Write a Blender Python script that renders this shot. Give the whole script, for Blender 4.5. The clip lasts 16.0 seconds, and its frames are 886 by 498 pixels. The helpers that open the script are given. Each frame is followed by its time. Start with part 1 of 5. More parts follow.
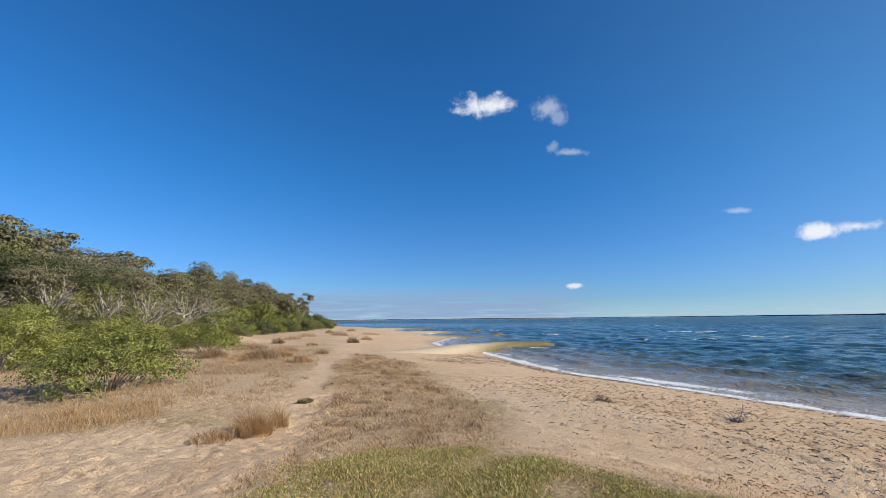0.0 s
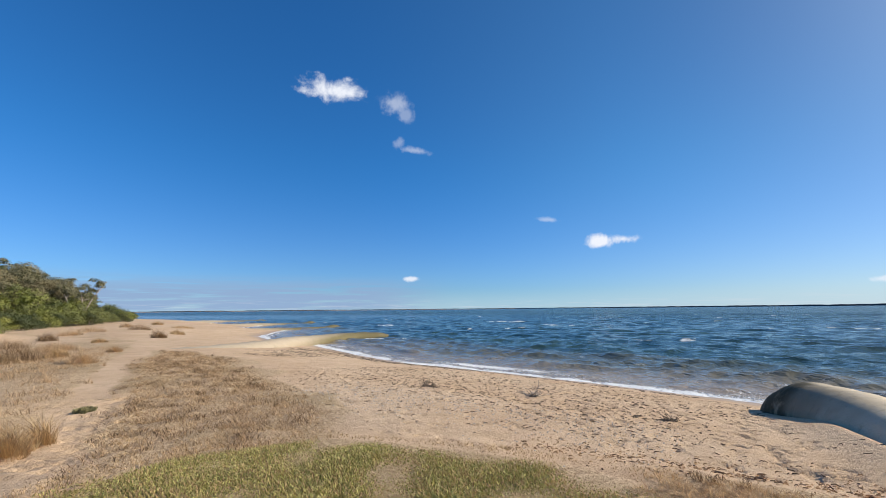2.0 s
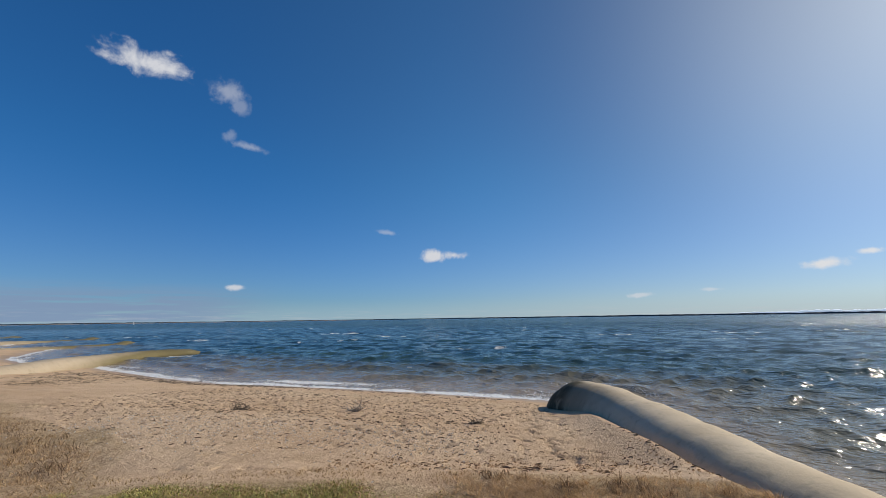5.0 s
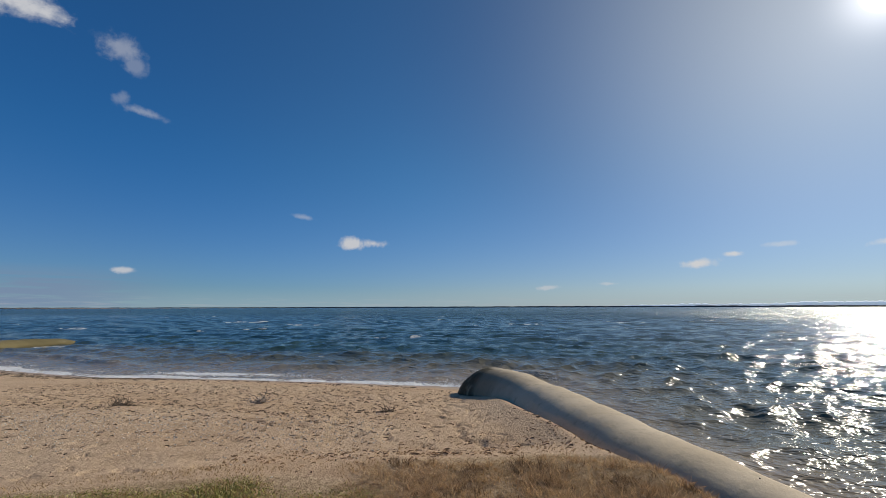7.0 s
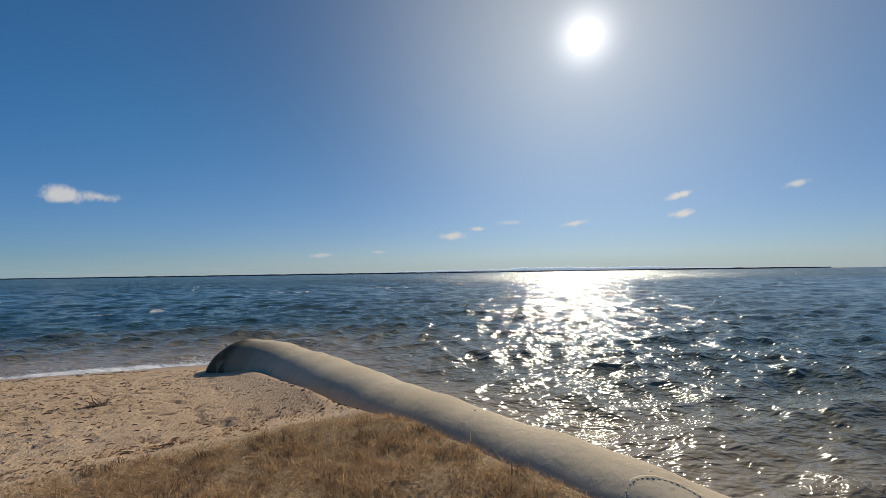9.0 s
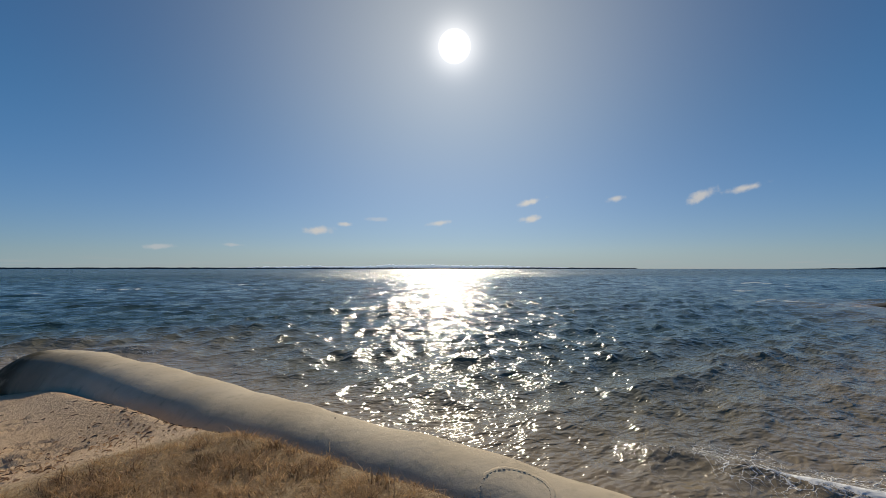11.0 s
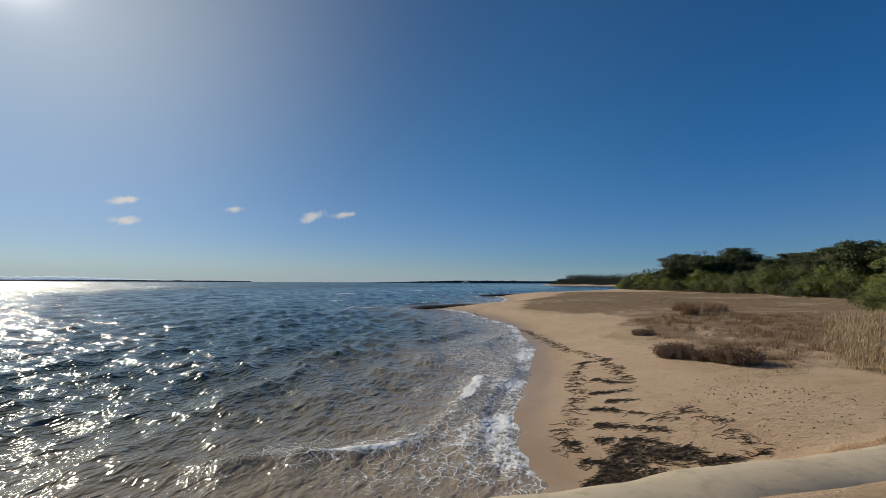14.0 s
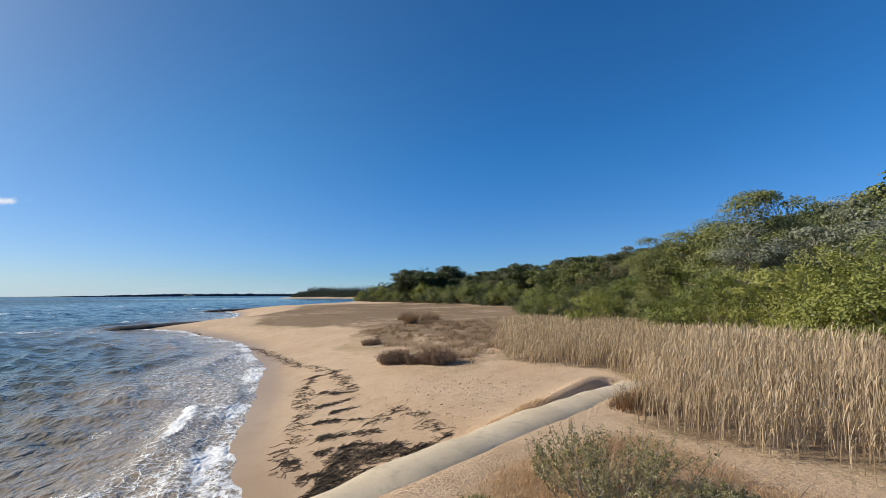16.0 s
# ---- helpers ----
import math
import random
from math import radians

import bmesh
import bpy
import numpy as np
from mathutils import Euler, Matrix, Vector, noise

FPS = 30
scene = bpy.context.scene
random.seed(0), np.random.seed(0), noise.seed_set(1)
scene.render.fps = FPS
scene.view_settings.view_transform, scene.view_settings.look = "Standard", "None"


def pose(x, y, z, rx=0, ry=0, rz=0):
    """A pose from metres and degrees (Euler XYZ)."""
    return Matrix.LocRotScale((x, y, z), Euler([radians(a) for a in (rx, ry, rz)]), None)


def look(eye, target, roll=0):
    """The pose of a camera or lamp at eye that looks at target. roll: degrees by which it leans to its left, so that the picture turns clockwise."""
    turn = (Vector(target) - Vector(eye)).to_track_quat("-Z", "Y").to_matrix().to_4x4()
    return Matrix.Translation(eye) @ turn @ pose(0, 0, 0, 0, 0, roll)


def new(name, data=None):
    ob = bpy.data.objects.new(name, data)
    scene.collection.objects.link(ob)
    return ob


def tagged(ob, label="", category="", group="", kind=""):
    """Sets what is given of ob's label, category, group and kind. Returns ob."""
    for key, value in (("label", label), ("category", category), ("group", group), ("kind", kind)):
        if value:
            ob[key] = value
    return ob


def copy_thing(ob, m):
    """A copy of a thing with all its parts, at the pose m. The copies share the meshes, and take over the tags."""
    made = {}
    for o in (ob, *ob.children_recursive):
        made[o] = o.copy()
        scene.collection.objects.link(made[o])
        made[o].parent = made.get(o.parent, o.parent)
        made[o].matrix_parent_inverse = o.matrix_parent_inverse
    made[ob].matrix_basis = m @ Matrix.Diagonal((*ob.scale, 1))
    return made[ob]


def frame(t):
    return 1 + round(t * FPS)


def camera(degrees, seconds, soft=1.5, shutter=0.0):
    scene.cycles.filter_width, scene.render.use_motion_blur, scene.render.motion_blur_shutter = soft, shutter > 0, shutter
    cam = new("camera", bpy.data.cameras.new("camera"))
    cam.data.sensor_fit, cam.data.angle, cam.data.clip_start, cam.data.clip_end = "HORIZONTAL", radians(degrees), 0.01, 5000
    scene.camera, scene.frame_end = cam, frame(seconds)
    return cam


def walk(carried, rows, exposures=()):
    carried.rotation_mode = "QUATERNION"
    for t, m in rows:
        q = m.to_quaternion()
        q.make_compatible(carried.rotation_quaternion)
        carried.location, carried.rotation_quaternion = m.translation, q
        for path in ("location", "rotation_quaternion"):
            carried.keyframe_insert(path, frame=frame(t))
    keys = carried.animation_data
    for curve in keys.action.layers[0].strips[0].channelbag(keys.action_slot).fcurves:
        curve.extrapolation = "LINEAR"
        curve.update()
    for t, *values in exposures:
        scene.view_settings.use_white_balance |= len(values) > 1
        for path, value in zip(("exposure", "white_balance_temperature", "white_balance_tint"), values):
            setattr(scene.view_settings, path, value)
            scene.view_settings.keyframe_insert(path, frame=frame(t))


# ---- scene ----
cam = camera(92.8, 16.0, 0.55)
PATH = [
    (0.0, pose(0.064, 0.329, 2.738, 99.46, 0.62, -12.90)),
    (0.5, pose(0.056, 0.320, 2.739, 99.09, 0.34, -15.48)),
    (1.0, pose(0.054, 0.319, 2.737, 98.83, 0.45, -20.20)),
    (1.5, pose(0.061, 0.322, 2.731, 98.61, 0.75, -27.24)),
    (2.0, pose(0.086, 0.312, 2.729, 98.12, 0.54, -34.56)),
    (2.5, pose(0.128, 0.273, 2.738, 97.93, 0.37, -36.98)),
    (3.0, pose(0.160, 0.227, 2.756, 97.73, 0.98, -43.12)),
    (3.5, pose(0.161, 0.187, 2.773, 97.84, 1.44, -49.16)),
    (4.0, pose(0.151, 0.163, 2.780, 98.54, 0.59, -51.73)),
    (4.2, pose(0.149, 0.158, 2.781, 98.75, 0.58, -52.67)),
    (6.3, pose(0.302, 0.206, 2.769, 98.92, 0.13, -62.15)),
    (6.5, pose(0.302, 0.208, 2.765, 98.57, -0.15, -63.07)),
    (7.0, pose(0.313, 0.196, 2.750, 97.87, 0.13, -67.50)),
    (7.5, pose(0.366, 0.138, 2.734, 97.02, 0.68, -74.41)),
    (8.0, pose(0.459, 0.065, 2.718, 95.58, 0.95, -79.59)),
    (8.5, pose(0.535, 0.032, 2.705, 94.07, 1.07, -89.45)),
    (8.7, pose(0.552, 0.029, 2.703, 93.66, 0.94, -93.26)),
    (10.8, pose(0.701, -0.004, 2.751, 92.65, 0.41, -111.56)),
    (11.0, pose(0.681, -0.005, 2.756, 92.66, 0.01, -115.39)),
    (11.5, pose(0.578, -0.030, 2.769, 92.81, 0.26, -126.78)),
    (12.0, pose(0.448, -0.101, 2.759, 92.76, 0.60, -135.97)),
    (12.5, pose(0.390, -0.170, 2.738, 93.02, 0.63, -143.08)),
    (13.0, pose(0.354, -0.208, 2.727, 93.09, 0.98, -149.65)),
    (13.5, pose(0.327, -0.230, 2.728, 93.06, -0.07, -158.48)),
    (14.0, pose(0.312, -0.265, 2.729, 94.50, -0.18, -164.41)),
    (14.5, pose(0.302, -0.302, 2.718, 95.84, -0.07, -171.68)),
    (15.0, pose(0.267, -0.278, 2.727, 95.93, -2.02, -182.17)),
    (15.5, pose(0.184, -0.183, 2.769, 96.18, -0.56, -192.47)),
    (16.0, pose(0.102, -0.100, 2.806, 96.18, 0.23, -198.35)),
]
# seconds, stops, kelvin, tint: the camera's own exposure and white balance
EXPOSURE = [(0.0, 0.24, 6560, 9.5), (2.0, 0.3, 6600, 9.5), (2.6, 0.34, 6650, 9.5), (3.0, 0.32, 6750, 10), (3.5, 0.03, 6780, 10), (4.2, -0.06, 6780, 10), (6.5, -0.42, 6780, 10),
            (7.5, -0.42, 6860, 9.5), (8.5, -0.42, 6950, 9.5), (11.0, -0.57, 7080, 9), (12.5, -0.72, 6900, 8.5), (13.5, -0.58, 6850, 8), (14.5, -0.45, 6780, 8.5), (15.2, 0.05, 6700, 8.5),
            (16.0, 0.19, 6680, 9)]
walk(cam, PATH, EXPOSURE)

# ---- world, sun ----
SUN_AZ, SUN_EL = 117.0, 28.3


def bearing(az, el=0.0):
    a, e = radians(az), radians(el)
    return Vector((math.sin(a) * math.cos(e), math.cos(a) * math.cos(e), math.sin(e)))


class Nodes:
    """Short calls for building one node tree."""

    def __init__(self, tree):
        self.tree = tree

    def set(self, socket, value):
        if isinstance(value, bpy.types.NodeSocket):
            self.tree.links.new(value, socket)
        elif value is not None:
            if isinstance(value, (tuple, list)) and socket.type == "RGBA" and len(value) == 3:
                value = (*value, 1.0)
            socket.default_value = value

    def math(self, op, a, b=None, c=None, clamp=False):
        n = self.tree.nodes.new("ShaderNodeMath")
        n.operation, n.use_clamp = op, clamp
        for s, v in zip(n.inputs, (a, b, c)):
            self.set(s, v)
        return n.outputs[0]

    def vmath(self, op, a, b=None, scale=None):
        n = self.tree.nodes.new("ShaderNodeVectorMath")
        n.operation = op
        self.set(n.inputs[0], a)
        self.set(n.inputs[1], b)
        if scale is not None:
            self.set(n.inputs["Scale"], scale)
        return n.outputs["Value"] if op == "DOT_PRODUCT" else n.outputs[0]

    def noise(self, vec, scale, detail=4.0, rough=0.55, distortion=0.0):
        n = self.tree.nodes.new("ShaderNodeTexNoise")
        self.set(n.inputs["Vector"], vec)
        self.set(n.inputs["Scale"], scale)
        self.set(n.inputs["Detail"], detail)
        self.set(n.inputs["Roughness"], rough)
        self.set(n.inputs["Distortion"], distortion)
        return n.outputs[0]

    def noise_colour(self, vec, scale, detail=2.0):
        n = self.tree.nodes.new("ShaderNodeTexNoise")
        self.set(n.inputs["Vector"], vec)
        self.set(n.inputs["Scale"], scale)
        self.set(n.inputs["Detail"], detail)
        return n.outputs[1]

    def voronoi(self, vec, scale, feature="F1", randomness=1.0):
        n = self.tree.nodes.new("ShaderNodeTexVoronoi")
        n.feature = feature
        self.set(n.inputs["Vector"], vec)
        self.set(n.inputs["Scale"], scale)
        self.set(n.inputs["Randomness"], randomness)
        return n.outputs[0]

    def ramp(self, fac, lo, hi, a=0.0, b=1.0):
        n = self.tree.nodes.new("ShaderNodeMapRange")
        n.interpolation_type = "SMOOTHSTEP"
        for s, v in zip(n.inputs, (fac, lo, hi, a, b)):
            self.set(s, v)
        return n.outputs[0]

    def mix(self, fac, a, b, blend="MIX"):
        n = self.tree.nodes.new("ShaderNodeMix")
        n.data_type, n.blend_type = "RGBA", blend
        self.set(n.inputs[0], fac)
        self.set(n.inputs[6], a)
        self.set(n.inputs[7], b)
        return n.outputs[2]

    def attr(self, name):
        n = self.tree.nodes.new("ShaderNodeAttribute")
        n.attribute_name = name
        return n.outputs["Fac"]

    def place(self):
        return self.tree.nodes.new("ShaderNodeNewGeometry").outputs["Position"]

    def island(self):
        return self.tree.nodes.new("ShaderNodeNewGeometry").outputs["Random Per Island"]

    def object_random(self):
        return self.tree.nodes.new("ShaderNodeObjectInfo").outputs["Random"]

    def scaled(self, vec, xyz, turn=0.0):
        n = self.tree.nodes.new("ShaderNodeMapping")
        self.set(n.inputs["Vector"], vec)
        n.inputs["Rotation"].default_value = (0, 0, radians(turn))
        n.inputs["Scale"].default_value = xyz
        return n.outputs[0]

    def bump(self, height, strength, distance, normal=None):
        n = self.tree.nodes.new("ShaderNodeBump")
        n.inputs["Strength"].default_value = strength
        n.inputs["Distance"].default_value = distance
        self.set(n.inputs["Height"], height)
        self.set(n.inputs["Normal"], normal)
        return n.outputs[0]


# clouds: bearing, elevation, half width, half height (degrees), slant, weight
CLOUDS = [
    (19.6, 28.0, 5.0, 1.9, -3, 1.0), (27.6, 27.2, 3.2, 1.9, -16, 0.42), (29.6, 25.6, 1.4, 1.3, -30, 0.28), (31.0, 21.2, 3.0, 0.7, -8, 0.38), (28.6, 22.2, 0.9, 0.9, -40, 0.25),
    (48.9, 11.6, 2.6, 0.5, -8, 0.36), (55.5, 8.3, 2.1, 1.15, 0, 1.0), (58.0, 8.5, 2.2, 0.75, 2, 0.9),
    (30.2, 4.1, 1.2, 0.5, 0, 0.85), (81.2, 2.5, 2.3, 0.4, 3, 0.6), (89.0, 2.9, 1.6, 0.3, 0, 0.5),
    (98.8, 5.0, 2.6, 0.85, 4, 1.0), (102.2, 5.9, 1.2, 0.4, 0, 0.9), (106.5, 6.6, 2.0, 0.4, 0, 0.4),
    (115.1, 6.2, 2.7, 0.55, 8, 0.85), (127.2, 8.8, 2.3, 0.6, 14, 1.0),
    (127.2, 6.6, 1.9, 0.65, 5, 1.0), (137.8, 8.8, 1.4, 0.5, 3, 0.9), (147.2, 8.5, 1.9, 0.8, 22, 0.95),
    (151.4, 8.9, 3.0, 0.65, 10, 1.0),
]


def build_world():
    world = bpy.data.worlds.new("sky")
    scene.world = world
    world.use_nodes = True
    tree = world.node_tree
    n = Nodes(tree)
    background = next(k for k in tree.nodes if k.type == "BACKGROUND")
    sky = tree.nodes.new("ShaderNodeTexSky")
    sky.sky_type = "NISHITA"
    sky.sun_disc = False
    sky.sun_elevation, sky.sun_rotation = radians(SUN_EL), radians(SUN_AZ)
    sky.altitude, sky.air_density, sky.dust_density, sky.ozone_density = 0, SKY_AIR, SKY_DUST, SKY_OZONE
    way = tree.nodes.new("ShaderNodeTexCoord").outputs["Generated"]
    split = tree.nodes.new("ShaderNodeSeparateXYZ")
    tree.links.new(way, split.inputs[0])
    up = split.outputs[2]
    # deep, clear blue of dry air, paler towards the horizon
    # bright forward scatter round the sun
    near = n.vmath("DOT_PRODUCT", way, tuple(bearing(SUN_AZ, SUN_EL)))
    near = n.math("MAXIMUM", near, 0.0)
    # less blue towards the sun
    low = n.mix(n.ramp(near, 0.2, 0.85), SKY_LOW, SKY_LOW_SUN)
    high = n.mix(n.ramp(near, 0.58, 0.9), n.mix(n.ramp(near, 0.1, 0.7), SKY_HIGH, SKY_HIGH_SIDE), SKY_HIGH_SUN)
    blue = n.mix(1.0, sky.outputs[0], n.mix(n.ramp(up, 0.0, 0.36), low, high), "MULTIPLY")
    wide = n.math("MULTIPLY", n.math("POWER", near, 13.0), GLOW[0])
    mid = n.math("MULTIPLY", n.math("POWER", near, 110.0), GLOW[1])
    tight = n.math("MULTIPLY", n.math("POWER", near, 900.0), GLOW[2])
    disc = n.math("MULTIPLY", n.ramp(near, math.cos(radians(2.05)), math.cos(radians(1.1))), GLOW[3])
    glow = n.math("ADD", mid, n.math("ADD", tight, disc))
    haze = n.vmath("ADD", n.vmath("SCALE", (0.98, 0.97, 1.0), scale=glow), n.vmath("SCALE", (1.0, 0.94, 0.66), scale=wide))
    total = n.vmath("ADD", blue, haze)
    # pale band of haze along the horizon
    total = n.mix(n.ramp(up, 0.05, 0.0, 0.0, 0.45), total, PALE)
    # clouds
    grain = n.noise(way, 17.0, 7.0, 0.58, 0.8)
    fine = n.noise(way, 60.0, 5.0, 0.6)
    puff = n.math("ADD", n.math("MULTIPLY", grain, 0.7), n.math("MULTIPLY", fine, 0.35))
    puff = n.math("MULTIPLY", n.math("SUBTRACT", puff, 0.53), 3.0)
    cover = None
    for az, el, w, h, slant, weight in CLOUDS:
        front = bearing(az, el)
        side = bearing(az + 90)
        top = side.cross(front)
        c, s = math.cos(radians(slant)), math.sin(radians(slant))
        u_axis, v_axis = (side * c + top * s) / math.sin(radians(w)), (top * c - side * s) / math.sin(radians(h))
        u = n.vmath("DOT_PRODUCT", way, tuple(u_axis))
        v = n.vmath("SUBTRACT", way, tuple(front * 1.0))
        v = n.vmath("DOT_PRODUCT", v, tuple(v_axis))
        ahead = n.math("GREATER_THAN", n.vmath("DOT_PRODUCT", way, tuple(front)), 0.5)
        r = n.math("SQRT", n.math("ADD", n.math("MULTIPLY", u, u), n.math("MULTIPLY", v, v)))
        big = w > 2.4
        body = n.math("SUBTRACT", n.math("ADD", n.math("MULTIPLY", puff, 0.75 if big else 0.85), 0.82 if big else 0.9), r)
        body = n.math("MULTIPLY", n.math("MULTIPLY", n.ramp(body, -0.05, 0.72), weight), ahead)
        cover = body if cover is None else n.math("MAXIMUM", cover, body)
    # thin bank low over the water, and pale haze at the horizon
    flat = n.noise(n.scaled(way, (5.0, 5.0, 90.0)), 1.6, 6.0, 0.6)
    to_bank = n.vmath("DOT_PRODUCT", way, tuple(bearing(2.0)))
    bank = n.math("MULTIPLY", n.ramp(flat, 0.28, 0.52), n.ramp(up, 0.085, 0.035))
    bank = n.math("MULTIPLY", n.math("MULTIPLY", bank, n.ramp(to_bank, 0.82, 0.95)), n.ramp(up, -0.001, 0.006))
    streak = n.math("MULTIPLY", n.ramp(n.noise(n.scaled(way, (9.0, 9.0, 160.0)), 1.5, 5.0, 0.6), 0.5, 0.68), n.ramp(up, 0.03, 0.008))
    total = n.mix(n.math("MULTIPLY", bank, 0.9), total, BANK)
    total = n.mix(n.math("MULTIPLY", streak, 0.3), total, HAZE)
    total = n.mix(n.math("MULTIPLY", cover, 0.96), total, n.vmath("ADD", n.vmath("SCALE", haze, scale=0.9), CLOUD))
    tree.links.new(total, background.inputs[0])
    background.inputs[1].default_value = SKY_STRENGTH


SKY_AIR, SKY_DUST, SKY_OZONE, SKY_STRENGTH = 1.0, 0.0, 1.0, 0.10
SKY_LOW, SKY_LOW_SUN = (0.325, 0.580, 1.08), (0.42, 0.55, 0.87)
SKY_HIGH, SKY_HIGH_SIDE, SKY_HIGH_SUN = (0.165, 0.645, 1.17), (0.29, 0.68, 1.03), (0.36, 0.60, 0.85)
GLOW = (4.6, 1.6, 10.0, 60.0)
CLOUD, BANK, HAZE, PALE = (7.3, 7.6, 8.3), (2.35, 3.4, 5.3), (5.6, 6.0, 6.6), (3.7, 5.5, 7.3)
build_world()

lamp = bpy.data.lights.new("sun", "SUN")
lamp.energy, lamp.angle, lamp.color = 5.0, radians(0.53), (1.0, 0.92, 0.79)
sun = new("sun", lamp)
sun.matrix_world = look(tuple(bearing(SUN_AZ, SUN_EL) * 100), (0, 0, 0))


# ---- materials ----
def material(name, rough=0.8, spec=0.3):
    m = bpy.data.materials.new(name)
    m.use_nodes = True
    shader = next(k for k in m.node_tree.nodes if k.type == "BSDF_PRINCIPLED")
    shader.inputs["Roughness"].default_value = rough
    shader.inputs["Specular IOR Level"].default_value = spec
    return m, Nodes(m.node_tree), shader


def ground_material():
    m, n, s = material("beach_ground", 0.9, 0.2)
    p = n.place()
    big, mid, fine = n.noise(p, 0.35, 4), n.noise(p, 2.2, 5, 0.6), n.noise(p, 38.0, 3, 0.6)
    grit = n.voronoi(p, 55.0)
    sand = n.mix(n.ramp(big, 0.3, 0.7), (0.58, 0.402, 0.25), (0.665, 0.488, 0.322))
    sand = n.mix(n.math("MULTIPLY", n.ramp(mid, 0.42, 0.75), 0.45), sand, (0.44, 0.295, 0.175))
    sand = n.mix(n.math("MULTIPLY", n.ramp(fine, 0.4, 0.7), 0.28), sand, (0.38, 0.255, 0.155))
    # relief put into the colour: shaded pocks between pale crumbs of dry sand
    pock = n.noise(n.scaled(p, (1.0, 1.7, 1.0), 35), 8.5, 5, 0.68)
    sand = n.mix(n.ramp(pock, 0.56, 0.70, 0.0, 0.36), sand, (0.36, 0.24, 0.145))
    sand = n.mix(n.ramp(pock, 0.43, 0.30, 0.0, 0.45), sand, (0.72, 0.55, 0.38))
    # shell grit, specks of dry weed, and small shadows painted as dark specks
    sand = n.mix(n.math("MULTIPLY", n.ramp(grit, 0.16, 0.05), n.ramp(n.noise(p, 0.9, 3), 0.5, 0.68, 0.0, 0.6)), sand, (0.70, 0.58, 0.44))
    speck = n.math("MULTIPLY", n.ramp(n.noise(n.scaled(p, (1.0, 2.2, 1.0), 25), 15.0, 4, 0.7), 0.645, 0.70), n.attr("litter"))
    sand = n.mix(speck, sand, (0.17, 0.10, 0.055))
    sand = n.mix(n.math("MULTIPLY", n.attr("litter"), n.ramp(mid, 0.45, 0.65, 0.0, 0.12)), sand, (0.33, 0.215, 0.125))
    # dry mat of dead grass
    strand = n.noise(p, 15.0, 8, 0.75, 0.8)
    mat_colour = n.mix(n.ramp(strand, 0.36, 0.64), (0.35, 0.235, 0.135), (0.67, 0.50, 0.315))
    mat_colour = n.mix(n.math("MULTIPLY", n.ramp(big, 0.45, 0.65), 0.5), mat_colour, (0.32, 0.23, 0.115))
    cover = n.math("ADD", n.attr("cover"), n.math("SUBTRACT", n.math("MULTIPLY", n.noise(n.scaled(p, (1.0, 0.6, 1.0), 20), 0.9, 9, 0.72), 2.0), 1.0))
    cover = n.ramp(cover, 0.28, 0.72)
    brown = n.ramp(n.math("ADD", n.attr("heathy"), n.math("SUBTRACT", n.math("MULTIPLY", n.noise(n.scaled(p, (0.6, 1.0, 1.0), 20), 0.55, 8, 0.7), 2.4), 1.2)), 0.3, 0.8)
    mat_colour = n.mix(n.math("MULTIPLY", brown, 0.8), mat_colour, n.mix(n.ramp(strand, 0.3, 0.7), (0.13, 0.082, 0.045), (0.30, 0.20, 0.115)))
    colour = n.mix(cover, sand, mat_colour)
    wet = n.attr("wet")
    colour = n.mix(n.math("MULTIPLY", wet, 0.62), colour, (0.25, 0.172, 0.105))
    n.set(s.inputs["Base Color"], colour)
    n.set(s.inputs["Roughness"], n.math("SUBTRACT", 0.92, n.math("MULTIPLY", wet, 0.5)))
    dry = n.math("SUBTRACT", 1.0, wet)
    lumps = n.bump(n.math("MULTIPLY", pock, dry), 0.7, 0.07)
    relief = n.bump(n.math("MULTIPLY", n.noise(p, 26.0, 4, 0.65), dry), 0.9, 0.025, lumps)
    grains = n.bump(n.math("MULTIPLY", strand, cover), 0.7, 0.03, relief)
    n.set(s.inputs["Normal"], grains)
    return m


